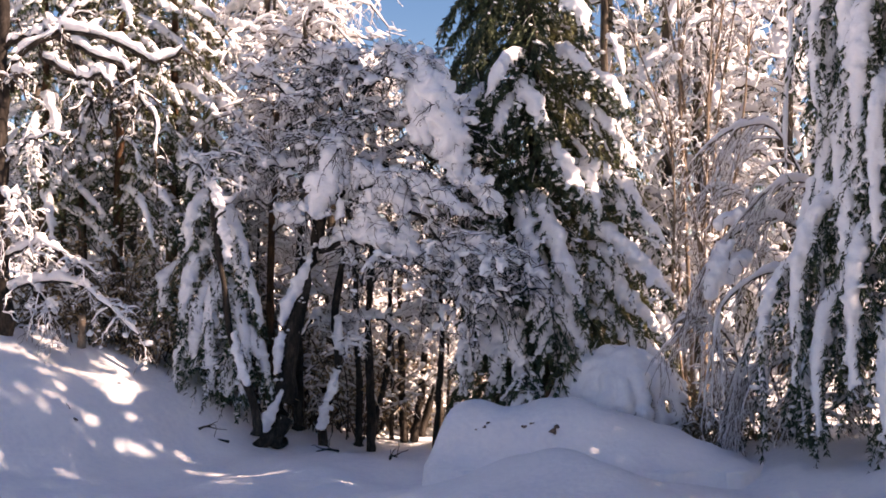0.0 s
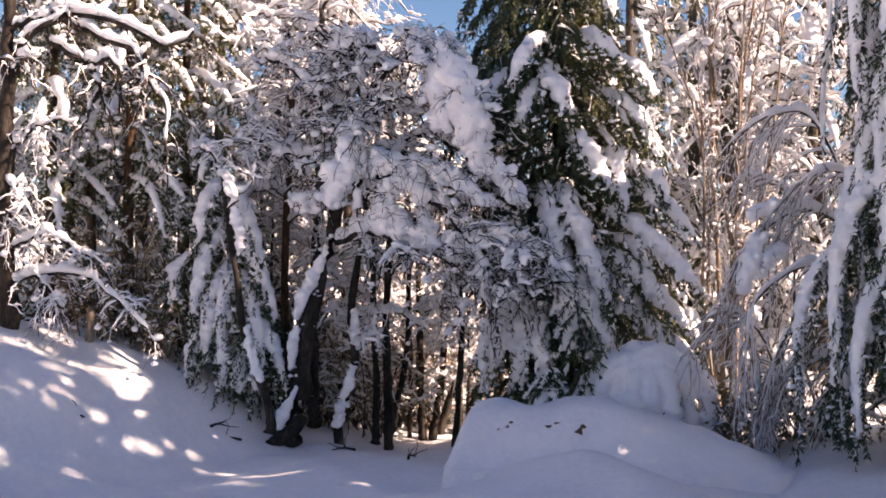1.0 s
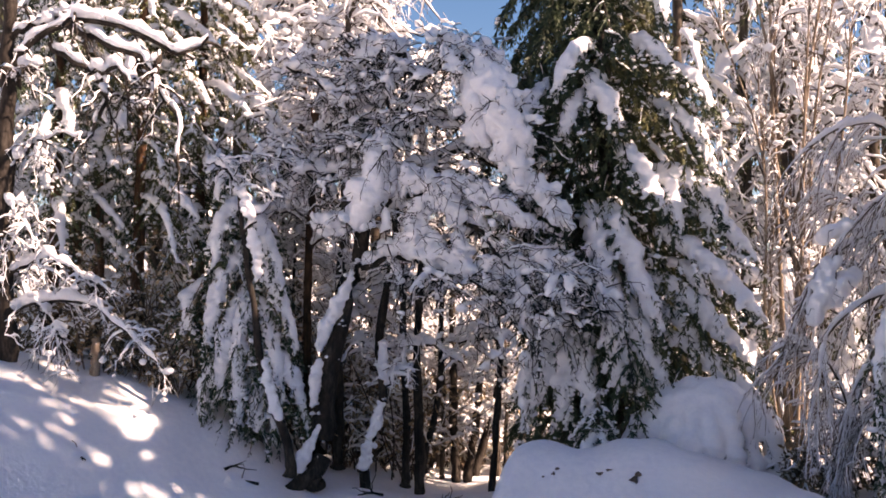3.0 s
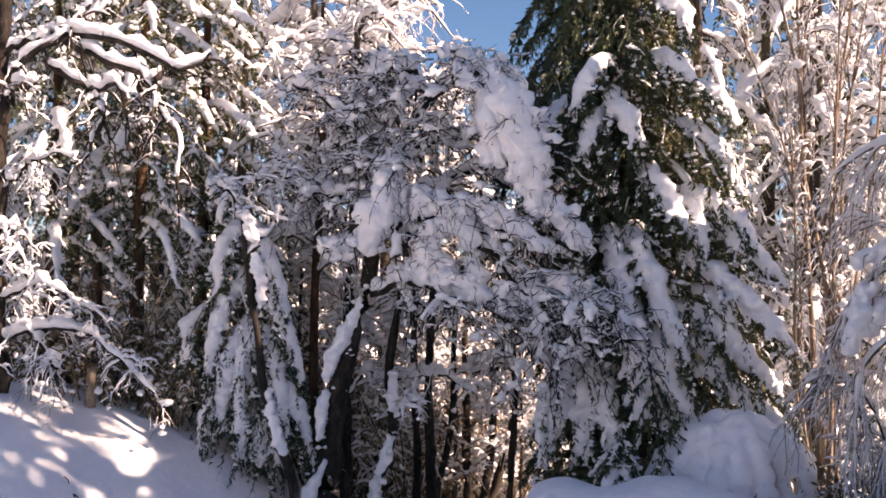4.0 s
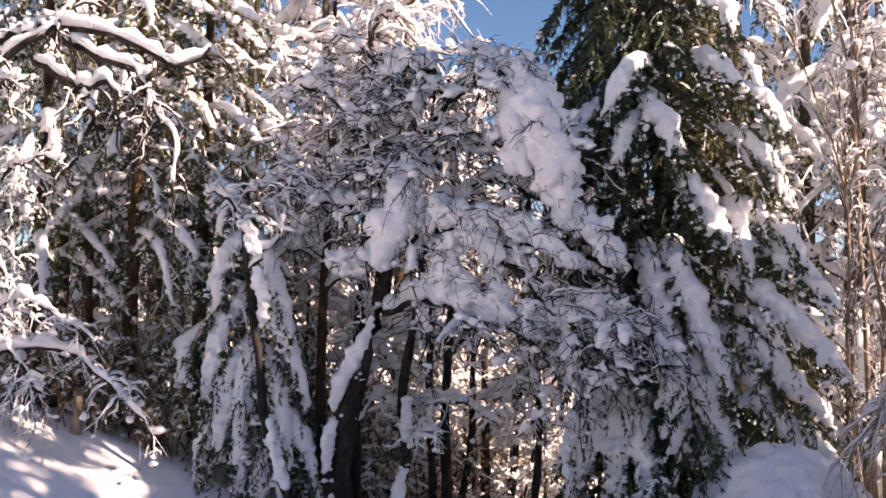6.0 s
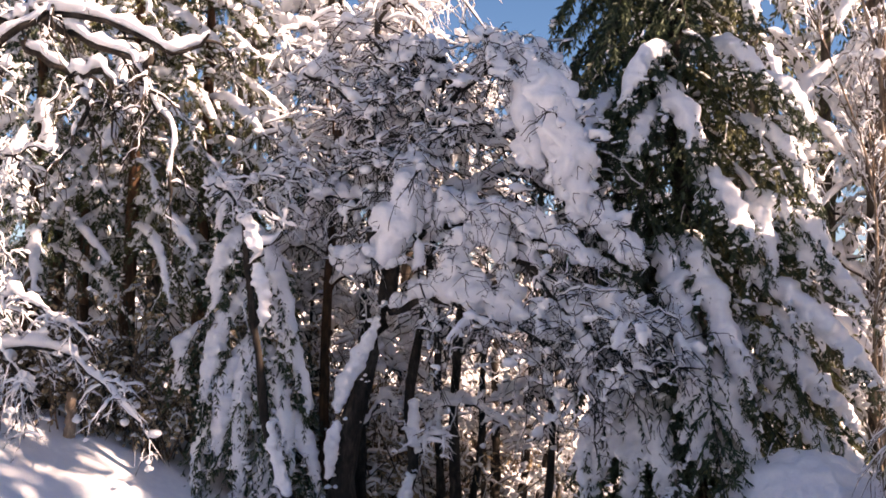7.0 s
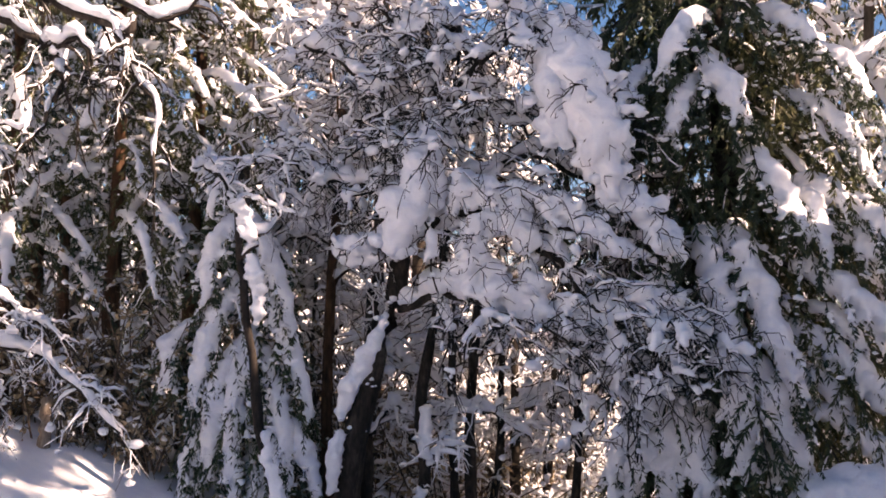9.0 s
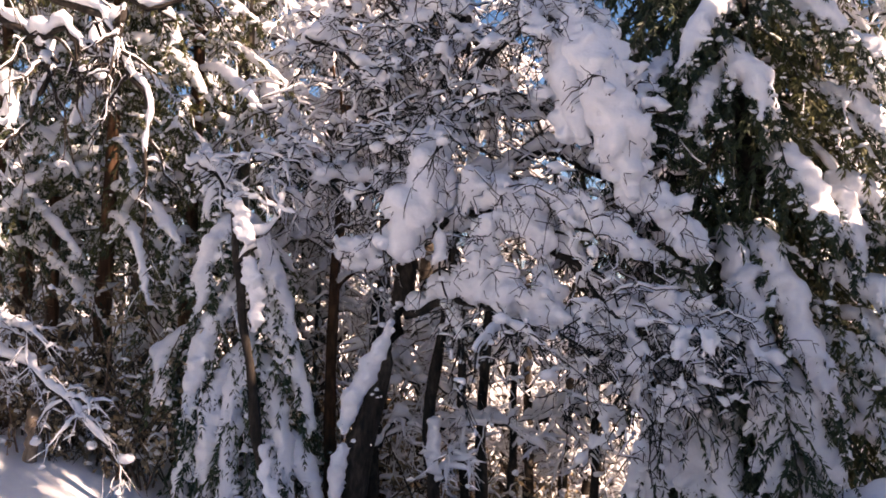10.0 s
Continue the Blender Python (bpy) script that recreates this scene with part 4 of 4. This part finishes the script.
arcs += [
    [b, (3.95, 13.10, 2.41), (3.79, 13.10, 2.81), (3.36, 13.00, 2.80), (2.95, 13.00, 2.40)],
    [b, (3.95, 12.60, 0.72), (3.81, 12.50, 1.05), (3.42, 12.50, 0.83), (3.20, 12.50, 0.29)],
    [b, (3.15, 13.20, 0.68), (2.93, 13.20, 1.25), (2.64, 13.20, 1.48), (2.67, 13.20, 1.25)],
    [b, (3.32, 13.40, 1.25), (3.30, 13.40, 2.13), (3.22, 13.40, 2.66), (2.99, 13.40, 2.84)]]
twig_bush("weeping_bush", b, arcs, 111, "weeping leafless bush with frosted hanging twigs")
for wb in [o for o in scene.objects if o.name == "weeping_bush"]:
    for i, (pts, r) in enumerate((([(2.84, 12.90, 2.20), (2.74, 12.82, 1.94), (2.65, 12.80, 1.71)], [0.06, 0.10, 0.06]), ([(3.05, 12.95, 2.11), (2.91, 12.85, 1.99), (2.86, 12.85, 1.83)], [0.05, 0.08, 0.05]), ([(3.21, 13.10, 2.49), (2.96, 13.05, 2.52), (2.82, 13.05, 2.43)], [0.04, 0.06, 0.04]))):
        clot("snow_clot", rel(b, pts), r, wb, 1110 + i, "soft snow heap on the arched stem", (0.025, 0.06), 0.018, 5)


def saplings():
    for k, (px0, top, r) in enumerate((
            ((2.76, 14.30, 1.22), (2.43, 14.40, 5.30), 0.017), ((2.81, 14.40, 1.22), (2.66, 14.40, 5.43), 0.020), ((2.81, 14.20, 1.29), (2.81, 14.30, 5.40), 0.017), ((2.89, 14.40, 1.22), (3.23, 14.40, 5.37), 0.017),
            ((2.73, 14.20, 1.23), (2.13, 14.30, 4.64), 0.013), ((2.90, 14.30, 1.22), (3.48, 14.40, 4.79), 0.014), ((2.72, 14.30, 1.22), (2.49, 14.20, 4.11), 0.013), ((2.90, 14.20, 1.23), (3.01, 14.20, 5.00), 0.015), ((2.90, 14.50, 1.22), (3.38, 14.50, 5.26), 0.014))):
        rng = np.random.RandomState(120 + k)
        a, b = np.array(px0), np.array(top)
        a[2] = gz(a[0], a[1])
        side = rng.normal(0, 0.09, (2, 3)) * np.array([1, 1, 0.2])
        pts = [tuple(a), tuple(a + (b - a) * 0.35 + side[0]), tuple(a + (b - a) * 0.7 + side[1]), tuple(b)]
        at = thing("sapling", pts[0], "pale slim upright sapling stem dusted with snow", "sapling", "pale saplings")
        stem, line = trunk_of("trunk", rel(pts[0], pts), r * 1.5, r * 0.6, BARK_PALE, at, k=20, sides=6, seed=k)
        one = sprout(line[None], 24, (0.25, 0.75), rng, 0.15, 0.45, 1.0, 0.1, 0.45, 7, 0.06)
        two = sprout(one, 4, (0.1, 0.32), rng, 0.2, 0.6, 0.8, 0.15, 0.2, 5)
        mesh_of("twig_tangle", [tubes(one, np.linspace(0.007, 0.003, 7), 4), tubes(two, np.linspace(0.004, 0.002, 5), 3)], TWIG_BROWN, at, "pale brown twigs", "stuff")
        ends = two[:, -1][rng.random_sample(len(two)) < 0.25]
        mesh_of("twig_snow", [snow_on(one, 0.003, 0.017, rng, 5, 0.6, 0.3), snow_on(two, 0.002, 0.013, rng, 4, 0.7, 0.3), lumps(ends, 0.012 + 0.028 * rng.random_sample(len(ends)) ** 2, rng, 2, 0.7, 0.4)], SNOW, at, "snow lumps on the twigs", "stuff")


saplings()


def brush(name, base, w, h, seed, label, n=70, leaf=LEAF_BROWN, snow=0.35):
    """An understorey thicket of brown twigs and dry leaves."""
    at = thing(name, (base[0], base[1], gz(base[0], base[1])), label, "thicket")
    rng = np.random.RandomState(seed)
    p = np.stack((rng.uniform(-w, w, n), rng.uniform(-0.35, 0.35, n), np.zeros(n) - 0.1), -1)
    d = unit(np.stack((rng.normal(0, 0.35, n), rng.normal(0, 0.25, n), np.ones(n)), -1))
    L = h * (0.5 + 0.6 * rng.random_sample((n, 1, 1)))
    u = np.linspace(0, 1, 8)[None, :, None]
    one = p[:, None] + d[:, None] * L * u + np.array([1.0, 0, -0.4]) * (rng.normal(0, 0.3, (n, 1, 1)) * L * u ** 2)
    two = sprout(one, 8, (0.12, 0.45), rng, 0.15, 0.8, 0.5, 0.4, 0, 5)
    mesh_of("twig_tangle", [tubes(one, np.linspace(0.010, 0.004, 8), 4), tubes(two, np.linspace(0.005, 0.002, 5), 3)], TWIG_BROWN, at, "tangled brown twigs", "stuff")
    bp, bt = sample(two, rng.random_sample((len(two), 7)))
    bp, bt = bp.reshape(-1, 3), bt.reshape(-1, 3)
    bd = unit(0.4 * bt + unit(rng.normal(0, 1, bt.shape)) + np.array([0, 0, -0.4]))
    ln = rng.uniform(0.04, 0.08, len(bp))
    mesh_of("leaf_mass", [blades(bp, bd, ln, ln * 0.22, rng)], leaf, at, "dry brown leaves", "stuff", False)
    m = bp[rng.random_sample(len(bp)) < 0.12 * snow]
    mesh_of("twig_snow", [snow_on(two, 0.002, 0.013 + 0.010 * snow, rng, 4, snow, 0.3), lumps(m, rng.uniform(0.012, 0.032, len(m)), rng, 1)], SNOW, at, "scraps of snow on the twigs", "stuff")
    return at


brush("thicket", (-3.54, 14.45, 1.22), 0.62, 1.55, 131, "brown leafy thicket on the bank under conifers", 60, leaf=LEAF_TAN, snow=0.25)
brush("thicket", (-4.28, 14.70, 1.47), 0.6, 1.0, 132, "brown thicket behind the bank crest", 40, snow=0.3)
brush("thicket", (2.93, 13.00, -0.04), 0.45, 0.7, 135, "low brown thicket at the foot of the weeping bush", 36, snow=0.4)
brush("thicket", (-2.25, 15.40, 0.93), 0.6, 1.8, 133, "sunlit brown thicket with snow scraps between trunks", 50, leaf=LEAF_TAN, snow=0.6)
brush("thicket", (-1.33, 15.60, 0.92), 0.5, 1.9, 134, "sunlit tawny thicket with snow scraps behind the arched tree", 50, leaf=LEAF_TAN, snow=0.7)
for k, (px, w) in enumerate((((-4.70, 15.00, 1.30), 0.06), ((-4.53, 15.10, 1.30), 0.09), ((-4.20, 14.90, 1.29), 0.06))):
    slender_tree("bare_tree", [(px[0], px[1], gz(px[0], px[1])), (px[0] + 0.02, px[1], gz(px[0], px[1]) + 0.8), (px[0], px[1] + 0.05, gz(px[0], px[1]) + 1.8)], w, w * 0.7, "sunlit red-brown bare stem behind the bank", 140 + k, bark=BARK_RED)


def fallen_branch(at, length, turn, seed, label):
    x, y = at[:2]
    rng = np.random.RandomState(seed)
    t = thing("fallen_branch", (x, y, gz(x, y)), label, "branch", turn=turn)
    p = curve([(0, 0, 0.015), (length * 0.5, 0.03, 0.04), (length, 0, 0.02)], 9)
    mesh_of("stick", [tubes(p, np.linspace(0.016, 0.006, 9), 6, 1, 0.15, rng)], BARK_DARK, t)
    for k in range(4):
        q = sprout(p[None], 1, (0.08, 0.22), rng, 0.2, 0.8, 0.6, -0.1, 0.4, 5)
        mesh_of("side_twig", [tubes(q, np.linspace(0.006, 0.003, 5), 4)], BARK_DARK, t)


slender_tree("broken_stump", [(-3.91, 13.95, gz(-3.91, 13.95)), (-3.90, 13.95, gz(-3.91, 13.95) + 0.2), (-3.91, 13.96, gz(-3.91, 13.95) + 0.36)], 0.05, 0.042, "pale broken stump in the sun on the bank crest", 147, bark=BARK_PALE)


fallen_branch((-2.25, 13.60, 0.42), 0.35, 160, 171, "thin dark branch fallen on the bank snow")
fallen_branch((-2.57, 13.60, 0.70), 0.16, 10, 172, "short dark stick lying on the bank snow")
fallen_branch((-1.13, 14.00, 0.35), 0.25, 200, 173, "small dark twig half buried in snow")
fallen_branch((-0.54, 13.20, 0.02), 0.14, 60, 174, "short dark twig in the path snow")
fallen_branch((-3.57, 12.60, 0.20), 0.12, 120, 175, "small dark twig poking from the bank")


# ---- the forest behind ----
def snowy_tree(height, seed, label, name="snowy_tree"):
    """A broadleaf tree with every twig loaded."""
    at = thing(name, (0, 0, 0), label, "tree", "forest trees")
    rng = np.random.RandomState(seed)
    trunk_of("trunk", [(0, 0, -0.2), (0.05, 0, height * 0.4), (-0.03, 0.05, height)], 0.065, 0.02, BARK_GREY, at, seed=seed)
    limbs = []
    for i in range(11):
        f = 0.22 + 0.75 * (i + 0.5) / 11
        a = i * 2.39996
        L = (0.35 + 0.8 * (1 - f)) * (0.8 + 0.5 * rng.random_sample())
        c, s = np.cos(a), np.sin(a)
        limbs.append([(0, 0, f * height), (c * L * 0.5, s * L * 0.5, f * height + 0.3 * L), (c * L, s * L, f * height + 0.15 * L)])
    crown(at, limbs, 0.02, rng, (7, 5, 2), ((0.2, 0.6), (0.12, 0.32), (0.06, 0.16)), (0.055, 0.036, 0.025, 0.017), (BARK_GREY, TWIG_BROWN), 0.4, (0.018, 0.05), 0.35, fine=False)
    return at


# x, y, height of the woods in rows behind the clearing
plan = random.Random(5)
firsts = [snowy_tree(5.2, 201, "snow-laden leafless forest tree"), snowy_tree(4.6, 202, "bushy leafless forest tree thick with snow"),
          conifer("forest_conifer", (0, 0, 0), 6.6, 1.15, 30, "dense forest conifer with snowy boughs", 203, NEEDLE_OLIVE, BARK_GREY, 0.05, 0.8, 0.1, 0.085, 0.6, 0.08, 13, 9, "forest conifers", fine=False),
          conifer("forest_conifer", (0, 0, 0), 5.8, 1.05, 28, "dark forest conifer sagging with snow", 204, NEEDLE, BARK_GREY, 0.05, 0.95, 0.05, 0.11, 0.75, 0.08, 13, 9, "forest conifers", fine=False)]
spots = []
for row, (y0, step) in enumerate(((16.6, 1.25), (18.3, 1.5), (21.0, 1.8))):
    x = -7.5 - row
    while x < 7.5 + row:
        spots.append((x + plan.uniform(-0.3, 0.3), y0 + plan.uniform(-0.5, 0.5)))
        x += step
used = [False] * 4
for i, (x, y) in enumerate(spots):
    view = x * 14 / y
    if 0.1 < x < 3.9 and y < 17.6:
        continue
    kind = plan.choice((0, 1, 0, 1, 2, 3)) if -2.6 < view < 0.9 else plan.choice((0, 2, 3, 2)) if view < 0 else plan.choice((0, 1, 2, 1))
    tall = plan.uniform(0.9, 1.2) * (1 + 0.045 * (y - 15))
    if -1.25 < view < 0.75:
        kind, tall = plan.choice((0, 1)), min(tall, (0.21 * y + 0.2) / 5.2)
        if y < 17.5:
            tall *= 0.85
    m = pose(x, y, gz(x, y) - 0.05, 0, 0, plan.uniform(0, 360)) @ Matrix.Scale(tall, 4)
    if not used[kind]:
        used[kind] = True
        firsts[kind].matrix_basis = m
    else:
        c = copy_thing(firsts[kind], m)
        c.scale = (tall,) * 3

for x, y, w, h, k in ((-0.3, 16.9, 0.7, 1.5, 0), (-1.0, 17.2, 0.7, 2.0, 2), (-0.1, 18.2, 0.8, 2.0, 3), (-1.9, 17.0, 0.6, 2.2, 4)):
    brush("thicket", (x, y, 0), w, h, 150 + k, "sunlit brushwood thick with snow between far trunks", 48, LEAF_TAN, 1.0)
for x, y, k, t in ((-1.45, 16.3, 0, 1.3), (-2.35, 16.7, 1, 1.45), (-0.75, 16.6, 1, 1.03), (-1.3, 16.0, 0, 0.46), (-0.65, 16.1, 1, 0.5), (0.05, 15.9, 0, 0.42), (0.45, 16.3, 1, 0.5), (-2.3, 15.9, 1, 0.6), (2.6, 20.0, 2, 1.7), (1.7, 19.4, 2, 1.35), (4.3, 20.2, 3, 1.8), (3.4, 19.3, 2, 1.5), (-1.75, 15.9, 0, 1.2), (-2.9, 15.8, 0, 1.15), (3.7, 18.4, 2, 1.4), (2.3, 18.0, 2, 1.35), (5.0, 18.8, 2, 1.4)):
    c = copy_thing(firsts[k], pose(x, y, gz(x, y) - 0.05, 0, 0, 40 * x))
    c.scale = (t,) * 3

# the woods that close the clearing at the sides and behind, and shade it
for x, y, k, t in ((5.8, 10.4, 3, 1.6), (5.3, 11.5, 2, 1.4), (6.6, 10.2, 3, 1.15), (6.8, 8.6, 2, 1.5), (5.6, 7.2, 3, 1.5), (7.6, 11.2, 3, 1.65), (9.5, 10.8, 3, 2.55), (8.6, 9.0, 2, 2.0), (9.6, 7.6, 3, 2.2), (8.0, 8.5, 3, 2.1), (10.4, 8.3, 2, 2.3), (11.2, 6.9, 3, 2.5), (10.0, 5.6, 2, 2.3),
                   (4.5, 4.6, 3, 1.9), (4.2, 1.2, 3, 2.0), (4.6, -1.8, 2, 2.0), (10.8, 2.0, 2, 2.5), (12.0, -1.5, 3, 2.5), (3.0, -3.5, 3, 2.0), (7.5, 2.5, 3, 2.3), (8.5, -1.5, 2, 2.3), (5.5, -4.5, 3, 2.2), (2.0, -7.0, 2, 2.0), (-3.0, -6.0, 3, 2.0), (-6.0, -2.0, 2, 1.8), (-6.2, 3.5, 3, 1.6), (-6.0, 8.0, 3, 1.4), (-6.2, 12.5, 2, 1.2)):
    c = copy_thing(firsts[k], pose(x, y, gz(x, y) - 0.05, 0, 0, x * 77 + y * 31))
    c.scale = (t,) * 3
